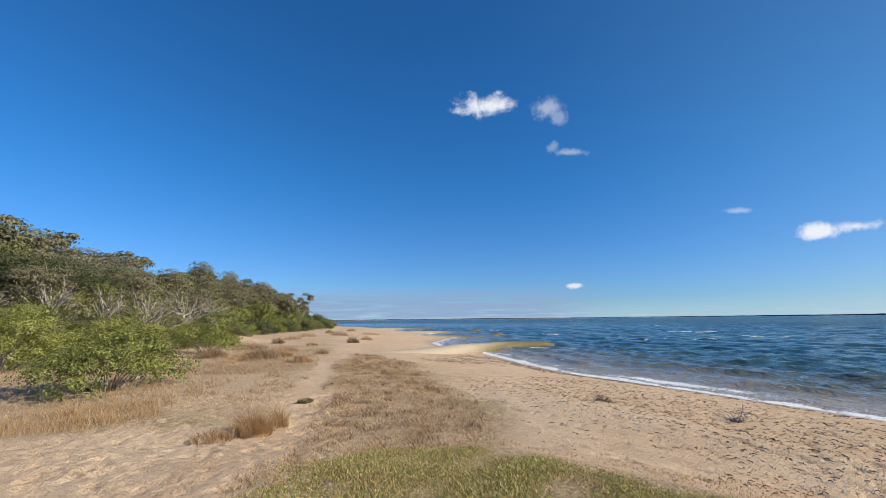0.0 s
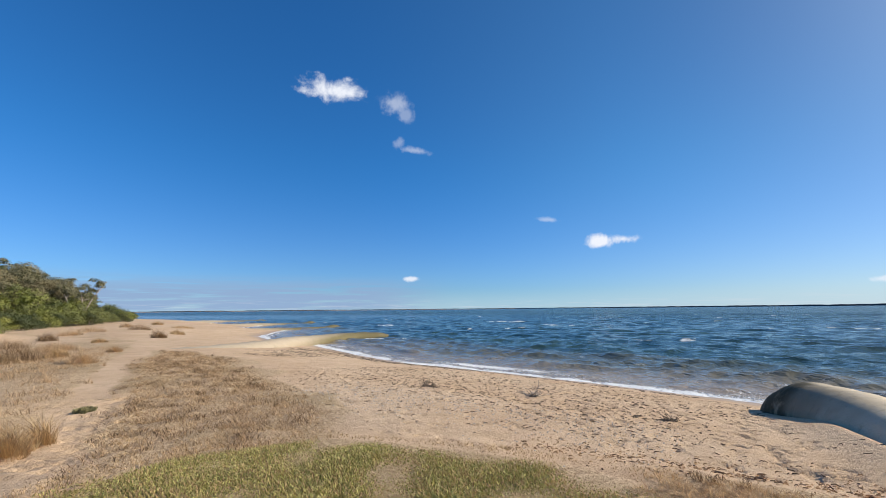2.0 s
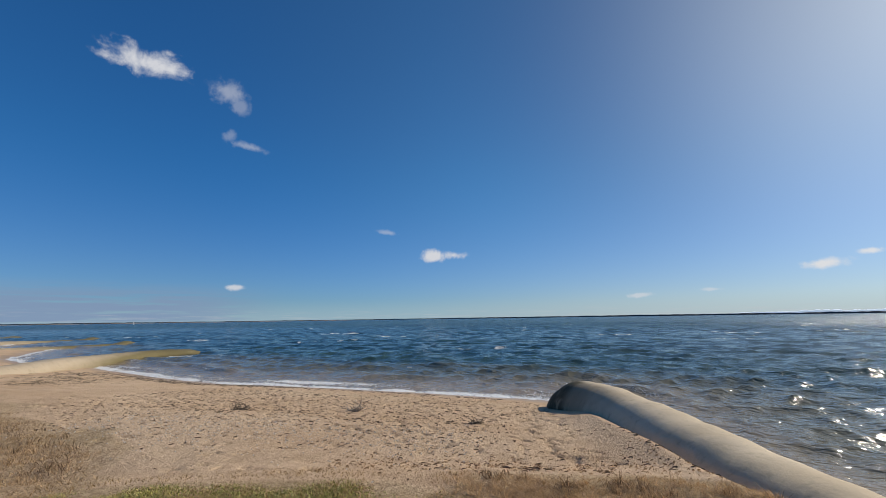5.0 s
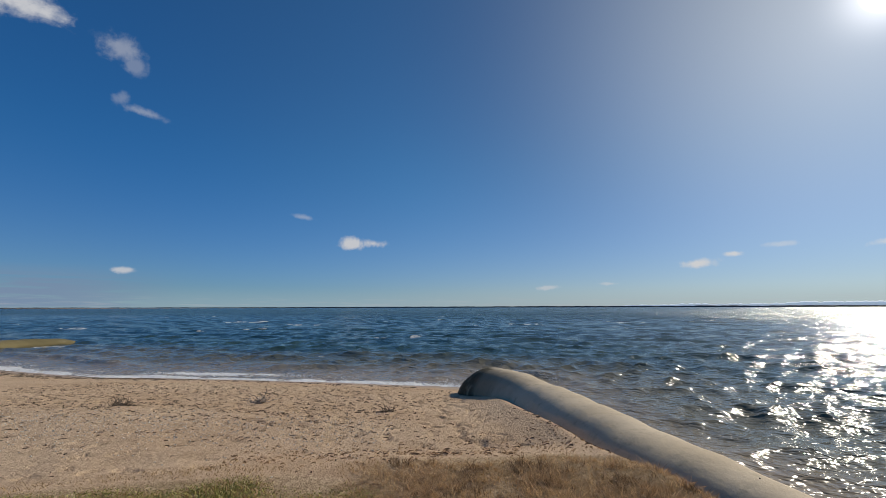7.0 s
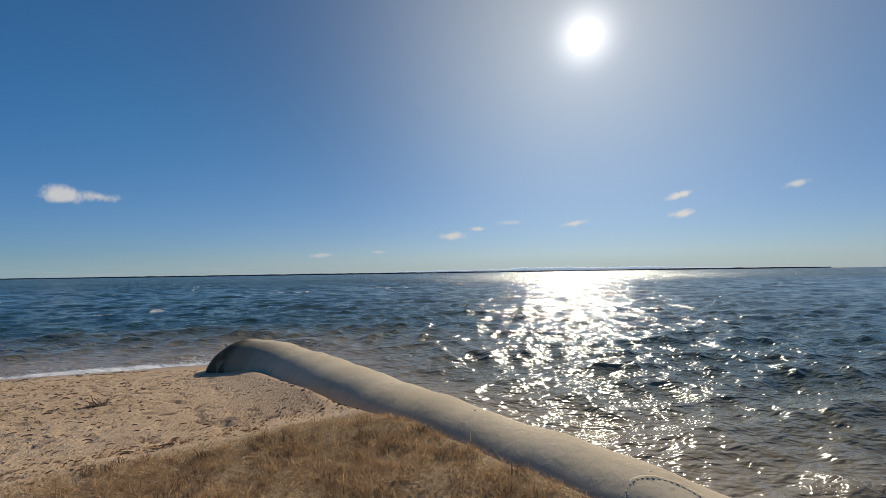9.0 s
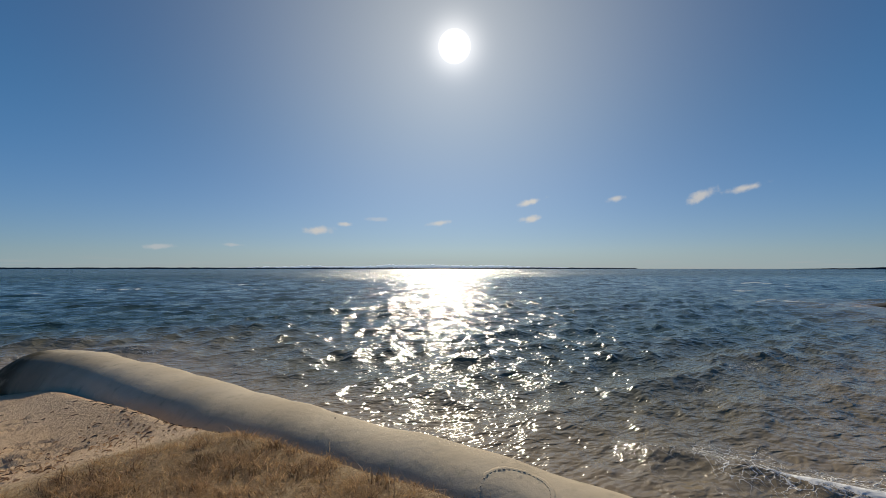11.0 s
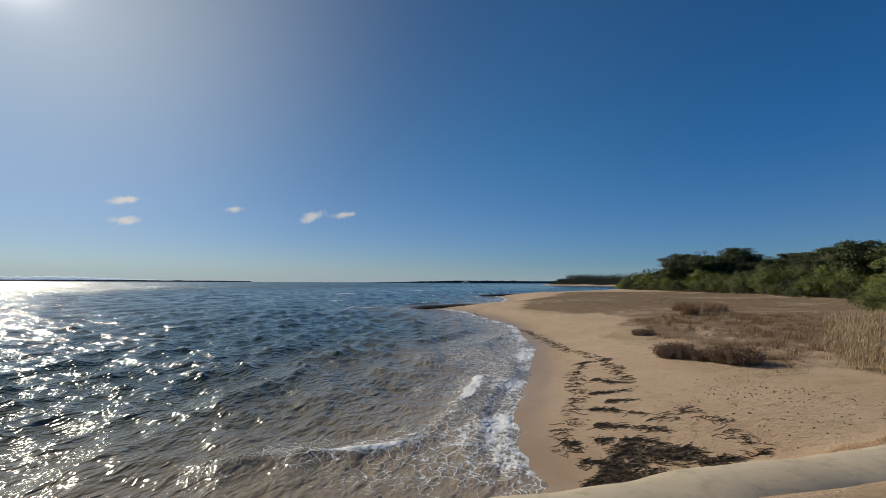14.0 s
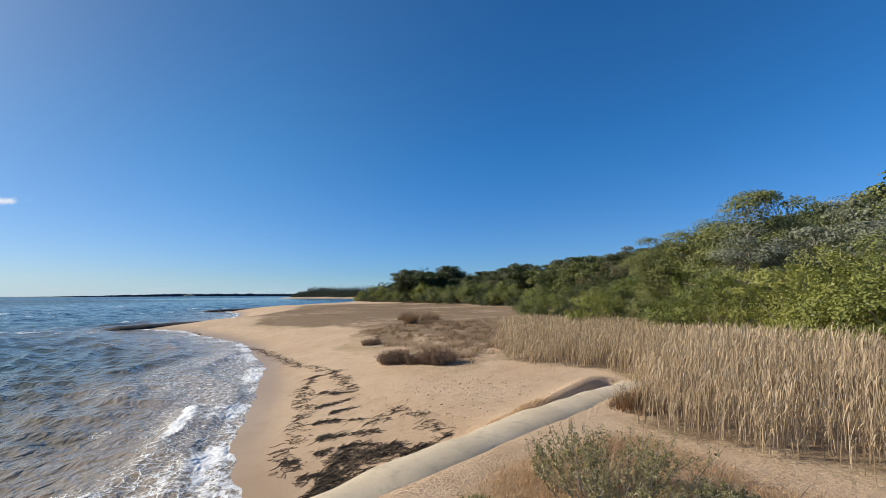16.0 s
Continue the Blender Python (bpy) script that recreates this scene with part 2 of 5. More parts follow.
def water_material():
    m, n, s = material("sea_water", 0.07, 0.48)
    p = n.place()
    off = n.attr("offshore")
    patch = n.noise(p, 0.12, 4)
    reach = n.math("ADD", off, n.math("MULTIPLY", n.math("SUBTRACT", patch, 0.5), 8.0))
    shallow = n.mix(n.ramp(reach, 0.5, 6.0), (0.33, 0.25, 0.16), (0.175, 0.155, 0.097))
    deep = n.mix(n.ramp(n.noise(n.scaled(p, (0.05, 0.016, 0.05), 16), 1.0, 11, 0.84), 0.38, 0.62), (0.011, 0.034, 0.031), (0.052, 0.098, 0.086))
    colour = n.mix(n.ramp(reach, 3.0, 13.0), shallow, deep)
    # foam: lace and streaks where the waves break
    lace = n.voronoi(n.vmath("ADD", p, n.vmath("SCALE", n.noise_colour(p, 2.2, 3), scale=0.5)), 4.4, "DISTANCE_TO_EDGE")
    lace2 = n.voronoi(n.vmath("ADD", p, n.vmath("SCALE", n.noise_colour(p, 5.0, 3), scale=0.3)), 9.0, "DISTANCE_TO_EDGE")
    foam = n.attr("foam")
    net = n.math("MAXIMUM", n.ramp(lace, n.math("ADD", n.math("MULTIPLY", foam, 0.09), 0.006), 0.0), n.math("MULTIPLY", n.ramp(lace2, n.math("MULTIPLY", foam, 0.09), 0.0), 0.55))
    net = n.math("MULTIPLY", net, n.ramp(n.noise(p, 2.6, 5, 0.7), 0.34, 0.52))
    solid = n.ramp(n.math("ADD", foam, n.math("MULTIPLY", n.math("SUBTRACT", n.noise(p, 6.0, 7, 0.75), 0.5), 2.2)), 0.88, 1.06)
    foam_mask = n.math("MAXIMUM", n.math("MULTIPLY", net, n.ramp(foam, 0.08, 0.4)), solid)
    # scattered whitecaps on the highest crests
    foam_mask = n.math("MAXIMUM", foam_mask, n.math("MULTIPLY", n.attr("crest"), n.ramp(n.noise(p, 4.0, 4, 0.7), 0.4, 0.6)))
    colour = n.mix(foam_mask, colour, (0.80, 0.80, 0.78))
    n.set(s.inputs["Base Color"], colour)
    far = n.ramp(off, 45.0, 170.0)
    n.set(s.inputs["Roughness"], n.math("ADD", n.math("ADD", WATER_ROUGH, n.math("MULTIPLY", far, 0.12)), n.math("MULTIPLY", foam_mask, 0.5)))
    s.inputs["IOR"].default_value = 1.333
    # waves too far off for the mesh, then wavelets and ripples over all
    roll = n.bump(n.math("MULTIPLY", n.noise(n.scaled(p, (0.13, 0.05, 0.1), 20), 1.0, 5, 0.7, 0.3), far), 1.0, 0.8)
    swell = n.bump(n.math("MULTIPLY", n.noise(n.scaled(p, (0.9, 0.5, 0.4), 14), 1.0, 5, 0.66, 0.3), far), 1.0, 0.85, roll)
    chop = n.bump(n.math("MULTIPLY", n.noise(n.scaled(p, (1.0, 0.62, 1.0), -18), 3.5, 2, 0.55, 0.4), n.ramp(off, 60.0, 300.0, 1.0, 0.7)), 1.0, 0.10, swell)
    ripple = n.bump(n.math("MULTIPLY", n.noise(n.scaled(p, (1.0, 0.55, 1.0), 8), 8.0, 1, 0.5, 0.3), n.ramp(off, 14.0, 50.0, 1.0, 0.2)), 1.0, 0.034, chop)
    n.set(s.inputs["Normal"], n.bump(foam_mask, 0.5, 0.03, ripple))
    return m


WATER_ROUGH = 0.11


def tube_material(name="geotextile", dull=0.0):
    m, n, s = material(name, 0.85, 0.25)
    p = n.place()
    colour = n.mix(n.ramp(n.noise(p, 0.9, 5), 0.3, 0.7), (0.505, 0.405, 0.272), (0.60, 0.495, 0.352))
    colour = n.mix(dull, colour, (0.37, 0.305, 0.225))
    colour = n.mix(n.math("MULTIPLY", n.ramp(n.noise(p, 6.0, 6, 0.7), 0.5, 0.8), 0.5), colour, (0.26, 0.22, 0.15))
    colour = n.mix(n.math("MULTIPLY", n.ramp(n.noise(n.scaled(p, (2.0, 2.0, 0.4)), 2.4, 4), 0.55, 0.75), 0.4), colour, (0.22, 0.20, 0.13))
    # algae, and shade painted on the side away from the sun
    algae_shade = n.math("MULTIPLY", n.attr("algae_shade"), n.ramp(n.noise(p, 2.0, 5), *((0.05, 0.4) if dull else (0.2, 0.5))))
    colour = n.mix(algae_shade, colour, (0.15, 0.125, 0.06) if dull else (0.06, 0.05, 0.025))
    n.set(s.inputs["Base Color"], colour)
    weave = n.bump(n.noise(p, 160.0, 2), 0.35, 0.004)
    n.set(s.inputs["Normal"], n.bump(n.noise(p, 7.0, 5, 0.6), 0.5, 0.02, weave))
    return m


def leaf_material(name, dark, light, sun=None, gloss=0.45, trans=0.25, tint=(1.0, 1.1, 0.6)):
    m, n, s = material(name, gloss, 0.35)
    colour = n.mix(n.island(), dark, light)
    if sun:
        colour = n.mix(n.math("MULTIPLY", n.ramp(n.object_random(), 0.3, 1.0), 0.6), colour, sun)
    n.set(s.inputs["Base Color"], colour)
    thin = m.node_tree.nodes.new("ShaderNodeBsdfTranslucent")
    n.set(thin.inputs[0], n.mix(1.0, colour, tint, "MULTIPLY"))
    both = m.node_tree.nodes.new("ShaderNodeMixShader")
    both.inputs[0].default_value = trans
    m.node_tree.links.new(s.outputs[0], both.inputs[1])
    m.node_tree.links.new(thin.outputs[0], both.inputs[2])
    out = next(k for k in m.node_tree.nodes if k.type == "OUTPUT_MATERIAL")
    m.node_tree.links.new(both.outputs[0], out.inputs[0])
    return m


def bark_material(name, a, b):
    m, n, s = material(name, 0.9, 0.2)
    p = n.place()
    grain = n.noise(n.scaled(p, (1.0, 1.0, 0.2)), 14.0, 5, 0.65)
    n.set(s.inputs["Base Color"], n.mix(n.ramp(grain, 0.3, 0.7), a, b))
    n.set(s.inputs["Normal"], n.bump(grain, 0.7, 0.02))
    return m


def plain_material(name, a, b, scale=6.0, rough=0.85, bump=0.0):
    m, n, s = material(name, rough, 0.25)
    p = n.place()
    grain = n.noise(p, scale, 5, 0.6)
    n.set(s.inputs["Base Color"], n.mix(n.ramp(grain, 0.3, 0.7), a, b))
    if bump:
        n.set(s.inputs["Normal"], n.bump(grain, 0.7, bump))
    return m


GROUND, WATER, TUBE = ground_material(), water_material(), tube_material()
BARK = bark_material("grey_bark", (0.16, 0.13, 0.10), (0.40, 0.35, 0.29))
DEAD = bark_material("bleached_wood", (0.26, 0.215, 0.18), (0.46, 0.40, 0.35))
LEAF_GREY = leaf_material("grey_green_leaves", (0.075, 0.074, 0.038), (0.255, 0.23, 0.13), (0.235, 0.185, 0.10))
LEAF_DARK = leaf_material("dark_green_leaves", (0.040, 0.055, 0.020), (0.125, 0.145, 0.055), (0.10, 0.10, 0.04))
LEAF_GREEN = leaf_material("fresh_green_leaves", (0.08, 0.10, 0.025), (0.32, 0.34, 0.088), (0.345, 0.335, 0.085))
LEAF_SILVER = leaf_material("silver_banksia_leaves", (0.08, 0.10, 0.05), (0.36, 0.36, 0.28), None)
LEAF_OLIVE = leaf_material("olive_leaves", (0.085, 0.098, 0.032), (0.29, 0.295, 0.098), None)
DRY_TINT = (1.05, 0.96, 0.8)
GREEN_MAT = leaf_material("succulent_leaves", (0.15, 0.155, 0.045), (0.66, 0.575, 0.20), None, 0.4, 0.15)
STRAW = leaf_material("dry_straw", (0.34, 0.22, 0.11), (0.66, 0.48, 0.27), None, 0.7, 0.42, DRY_TINT)
BROWN = leaf_material("dead_brown_grass", (0.33, 0.22, 0.125), (0.73, 0.54, 0.345), None, 0.75, 0.48, DRY_TINT)
HEATH_GRASS = leaf_material("brown_heath_grass", (0.15, 0.095, 0.052), (0.42, 0.285, 0.165), None, 0.75, 0.2, DRY_TINT)
REED = leaf_material("dry_reed", (0.27, 0.19, 0.115), (0.75, 0.59, 0.405), None, 0.6, 0.3, (1.0, 1.0, 0.72))
WEED = leaf_material("dry_seaweed", (0.045, 0.032, 0.020), (0.24, 0.175, 0.11), None, 0.8, 0.05)
STITCH = plain_material("beige_stitching", (0.40, 0.34, 0.25), (0.50, 0.43, 0.33))
SHELL = plain_material("broken_shell", (0.55, 0.50, 0.42), (0.75, 0.70, 0.62), 30)
WOOD = bark_material("driftwood", (0.12, 0.085, 0.06), (0.28, 0.22, 0.165))
FAR_LAND = plain_material("distant_shore", (0.022, 0.036, 0.055), (0.036, 0.052, 0.072), 0.02)
ROCK = plain_material("weedy_rock", (0.018, 0.015, 0.011), (0.06, 0.048, 0.034), 3.0, 0.6, 0.08)
SALT = leaf_material("brown_saltbush", (0.12, 0.072, 0.045), (0.36, 0.24, 0.15), None, 0.7, 0.1, DRY_TINT)
HILLS = plain_material("hazy_hills", (0.40, 0.46, 0.54), (0.46, 0.50, 0.56), 0.01)
# the hills glow faintly: lit haze in front of them, put into emission
haze_glow_shader = next(k for k in HILLS.node_tree.nodes if k.type == "BSDF_PRINCIPLED")
haze_glow_shader.inputs["Emission Color"].default_value, haze_glow_shader.inputs["Emission Strength"].default_value = (0.36, 0.45, 0.54, 1.0), 1.0
LEAF_FAR = leaf_material("distant_leaves", (0.020, 0.030, 0.018), (0.060, 0.075, 0.045), None, 0.7, 0.1)
TUBE_OLD = tube_material("weathered_geotextile", 0.8)
LEAF_HEATH = leaf_material("small_heath_leaves", (0.13, 0.115, 0.045), (0.47, 0.41, 0.21), None)
FAR_SAND = plain_material("distant_sand", (0.5, 0.38, 0.26), (0.58, 0.45, 0.32), 0.05)
MARKER = plain_material("white_paint", (0.75, 0.75, 0.72), (0.82, 0.82, 0.8))


# ---- plan of the shore ----
# waterline of the beach ahead of the tube, and of the cove behind it
SHORE_A = [(-900, 3000), (-200, 500), (-40, 230), (6, 150), (13, 122), (11, 104), (17, 84), (12, 76), (16, 63), (10, 50), (9.6, 42), (11, 33.5),
           (10.8, 23.2), (11.2, 19.5), (12.0, 17), (12.8, 14), (13.5, 11), (13.9, 9), (14.4, 6.2), (14.5, 5.0)]
SHORE_T = [(14.5, 5.0), (13.6, 3.4), (9.0, 0.2), (5.5, -2.0), (3.2, -3.3), (1.4, -4.5), (0.7, -6.3)]
SHORE_B = [(0.7, -6.3), (1.25, -7.4), (1.4, -9.0), (1.4, -13.0), (1.6, -18.5), (3.0, -26.5), (5.5, -32), (9, -38.5), (13.4, -43.6), (10, -49),
           (8, -58), (9, -72), (13, -84), (8, -95), (-8, -130), (-40, -220), (-60, -320), (30, -420), (-100, -700), (-500, -3000)]
AXIS = [(13.42, 5.0), (13.1, 4.35), (12.2, 3.6), (10.8, 2.45), (8.9, 1.2), (7.1, 0.15), (5.14, -0.99), (3.88, -1.77), (2.18, -2.70), (0.56, -3.54), (-1.12, -4.47),
        (-2.6, -5.25), (-4.6, -6.2), (-6.2, -7.0)]
PLATEAU = [(-9, 8), (0, 6.2), (2, 5.6), (3.3, 4.2), (4.4, 2.8), (5.3, 1.0), (5.2, -0.2), (3.6, -1.5), (0, -3.7), (-5, -6.2), (-9, -7)]
MAT = [(-0.55, 6.4), (0.6, 6.0), (1.6, 6.0), (2.4, 6.1), (2.8, 7.8), (2.95, 10.4), (3.05, 14), (2.9, 19), (1.9, 23.5), (0.9, 24), (-0.2, 20), (-0.4, 14), (-0.4, 10)]
BREAKER = [(5.2, -5.6), (4.6, -6.0), (3.7, -6.6), (3.0, -7.1), (2.6, -7.9), (2.45, -9.2), (2.5, -10.6), (2.7, -12.2)]
GREEN = [(-1.2, 4.7), (-0.3, 5.9), (0.4, 6.3), (1.4, 6.2), (2.2, 5.6), (3.0, 4.4), (3.7, 3.2), (3.9, 2.2), (3.2, 1.5), (1.6, 1.5), (0.2, 2.2), (-1.0, 3.2)]
DRY = [(3.7, 2.7), (4.6, 2.5), (5.3, 1.3), (5.7, 0.3), (5.2, -0.5), (4.1, -1.15), (3.3, -1.65), (2.0, -2.3), (1.6, 0.0), (2.6, 1.5)]
REEDS = [(-4.0, -4.7), (-4.3, -3.4), (-4.9, -2.5), (-6.5, -1.2), (-10, -1.6), (-12, -5), (-14, -10), (-16.5, -16), (-15.5, -22), (-12, -25), (-9.6, -20), (-7.2, -15.5),
         (-5.8, -12), (-6.1, -10.5), (-7.2, -9.2), (-6.7, -7.7), (-5.6, -6.3)]
FLAT_B = [(-3.6, -12.6), (-2.9, -16.6), (-2.6, -21), (-1.9, -27.6), (4, -36), (5, -48), (0, -80), (-24, -95), (-30, -47), (-25, -30), (-20, -21), (-13, -18), (-7, -14), (-6, -11.4), (-4, -11.3)]
SOUTH = [(-0.6, -3.4), (-1.6, -3.9), (-3.4, -4.8), (-3.9, -4.4), (-4.0, -2.8), (-5.5, -1.5), (-2, -1.5), (-0.5, -2.4)]
SPINE_L = [(-26, 2), (-21, 14), (-17, 22), (-10.8, 28), (-8.8, 38), (-11, 54), (-9, 66), (-6, 77), (-3.5, 95), (-1.8, 112), (-14, 160), (-60, 260), (-230, 520)]
SPINE_R = [(-26, 2), (-17, 1), (-14.6, -4.5), (-15.8, -9.5), (-18.5, -15), (-21, -22), (-24.5, -31), (-29, -47), (-27, -70), (-21, -98), (-14, -124), (-48, -225), (-75, -320), (10, -425), (-120, -700)]


def reach(px, py, line):
    """Distance from points to a polyline."""
    best = np.full(px.shape, 1e9)
    for (ax, ay), (bx, by) in zip(line[:-1], line[1:]):
        dx, dy = bx - ax, by - ay
        t = np.clip(((px - ax) * dx + (py - ay) * dy) / (dx * dx + dy * dy), 0, 1)
        best = np.minimum(best, np.hypot(px - ax - t * dx, py - ay - t * dy))
    return best


def within(px, py, poly):
    """Signed distance to a closed outline, positive inside."""
    hit = np.zeros(px.shape, bool)
    for (ax, ay), (bx, by) in zip(poly, poly[1:] + poly[:1]):
        if ay == by:
            continue
        cross = ((ay > py) != (by > py)) & (px < (bx - ax) * (py - ay) / (by - ay) + ax)
        hit ^= cross
    d = reach(px, py, poly + poly[:1])
    return np.where(hit, d, -d)


def smooth(v, lo, hi):
    t = np.clip((v - lo) / (hi - lo), 0, 1)
    return t * t * (3 - 2 * t)


WAVES = np.random.RandomState(5)
LUMPS = [(WAVES.uniform(0, 6.3), f * WAVES.uniform(0.8, 1.25), WAVES.uniform(0, 6.3)) for f in (0.25, 0.25, 0.4, 0.6, 0.9, 1.3, 1.9, 2.8, 4.0, 5.5, 7.0) for _ in range(3)]


def lumpy(px, py, lo=0.0, hi=9.0):
    """Smooth random relief, about -1 to 1."""
    out, k = np.zeros(px.shape), 0
    for a, f, ph in LUMPS:
        if lo <= f <= hi:
            bend = 1.3 * np.sin(f * 0.6 * (px * math.sin(a) - py * math.cos(a)) + ph * 2)
            out += np.sin(f * (px * math.cos(a) + py * math.sin(a)) + ph + bend)
            k += 1
    return out / max(1.0, math.sqrt(k) * 1.2)


SEA = SHORE_A + SHORE_T[1:] + SHORE_B[1:] + [(4600, -3000), (4600, 3000)]


def side_of_tube(px, py):
    """Positive on the beach ahead of the tube."""
    (ax, ay), (bx, by) = (13.1, 4.35), (-6.2, -7.0)
    return ((bx - ax) * (py - ay) - (by - ay) * (px - ax)) / math.hypot(bx - ax, by - ay) * -1.0


def ground_z(px, py):
    px, py = np.asarray(px, float), np.asarray(py, float)
    land = within(px, py, SEA) < 0
    sign = np.where(land, 1.0, -1.0)
    sa = reach(px, py, SHORE_A) * sign
    sb = np.minimum(reach(px, py, SHORE_B), reach(px, py, SHORE_T)) * sign
    xs = [-500, -60, -14, -5, -1.2, 0, 1, 4, 8, 11, 40]
    za = np.interp(sa, xs, [-8, -2.6, -1.0, -0.42, -0.12, 0.0, 0.13, 0.43, 0.80, 0.96, 1.05])
    zb = np.interp(sb, xs, [-8, -2.6, -1.0, -0.42, -0.12, 0.0, 0.16, 0.58, 0.92, 0.98, 1.05])
    w = smooth(side_of_tube(px, py), -0.35, 0.35)
    z = za * w + zb * (1 - w)
    lift = smooth(within(px, py, PLATEAU), -1.3, 0.3) * smooth(np.where(w > 0.5, sa, reach(px, py, SHORE_T) * sign), 0.3, 1.6)
    z = z + (np.maximum(z, 1.12) - z) * lift
    # sand banked up against the tube
    d = reach(px, py, AXIS)
    z = z + 0.22 * np.exp(-((d - 0.62) / 0.65) ** 2) * smooth(px, 12.2, 9.5) * w * smooth(sa, 0.6, 2.5) * smooth(px, 4.5, 7.0)
    z = z + 0.28 * np.exp(-((d - 0.85) / 0.5) ** 2) * smooth(side_of_tube(px, py), -0.7, -1.1) * smooth(px, -1.2, -2.8)
    # heap of bare sand in front of the scrub
    z = z + 0.6 * np.exp(-((px + 9.3) ** 2 / 5.0 + (py - 40.5) ** 2 / 4.0))
    # dune under the scrub
    dune = np.maximum(-within_scrub(px, py), 0)
    z = z + smooth(dune, 1, 22) * 1.9
    z = z + 0.05 * lumpy(px, py, 0.2, 1.0) * smooth(np.minimum(np.abs(sa), np.abs(sb)), 3, 9) * sign
    return z


def within_scrub(px, py):
    """Negative, by the depth into the scrub behind the shore."""
    line = SPINE_L[::-1] + SPINE_R[1:]
    poly = line + [(-2500, -700), (-2500, 520)]
    return -within(px, py, poly)


def shore_s(px, py):
    """Distance from the waterline, positive on land."""
    land = within(px, py, SEA) < 0
    return np.minimum(np.minimum(reach(px, py, SHORE_A), reach(px, py, SHORE_B)), reach(px, py, SHORE_T)) * np.where(land, 1.0, -1.0)


def steps(lo, hi, fine, grow, far_lo, far_hi):
    """Even steps from lo to hi, growing steps beyond."""
    core = list(np.arange(lo, hi + fine / 2, fine))
    up, d = core[-1], fine
    while up < far_hi:
        d *= grow
        up += d
        core.append(up)
    down, d, front = lo, fine, []
    while down > far_lo:
        d *= grow
        down -= d
        front.append(down)
    return np.array(front[::-1] + core)


def mesh_object(name, verts, faces, mat, parent=None, smooth_shade=True):
    """A mesh object from arrays; faces all with the same number of corners."""
    me = bpy.data.meshes.new(name)
    verts, faces = np.asarray(verts, np.float32), np.asarray(faces, np.int32)
    k = faces.shape[1]
    me.vertices.add(len(verts))
    me.vertices.foreach_set("co", verts.ravel())
    me.loops.add(faces.size)
    me.loops.foreach_set("vertex_index", faces.ravel())
    me.polygons.add(len(faces))
    me.polygons.foreach_set("loop_start", np.arange(0, faces.size, k, dtype=np.int32))
    me.polygons.foreach_set("loop_total", np.full(len(faces), k, np.int32))
    me.polygons.foreach_set("use_smooth", np.full(len(faces), smooth_shade))
    me.materials.append(mat)
    me.update(calc_edges=True)
    ob = new(name, me)
    if parent:
        ob.parent = parent
    return ob


def carry(ob, name, values):
    a = ob.data.attributes.new(name, "FLOAT", "POINT")
    a.data.foreach_set("value", np.asarray(values, np.float32).ravel())


def sheet(name, xs, ys, z, mat):
    gx, gy = np.meshgrid(xs, ys)
    nx, ny = len(xs), len(ys)
    i = (np.arange(ny - 1)[:, None] * nx + np.arange(nx - 1)[None, :]).ravel()
    faces = np.stack([i, i + 1, i + nx + 1, i + nx], 1)
    return mesh_object(name, np.stack([gx.ravel(), gy.ravel(), z.ravel()], 1), faces, mat)


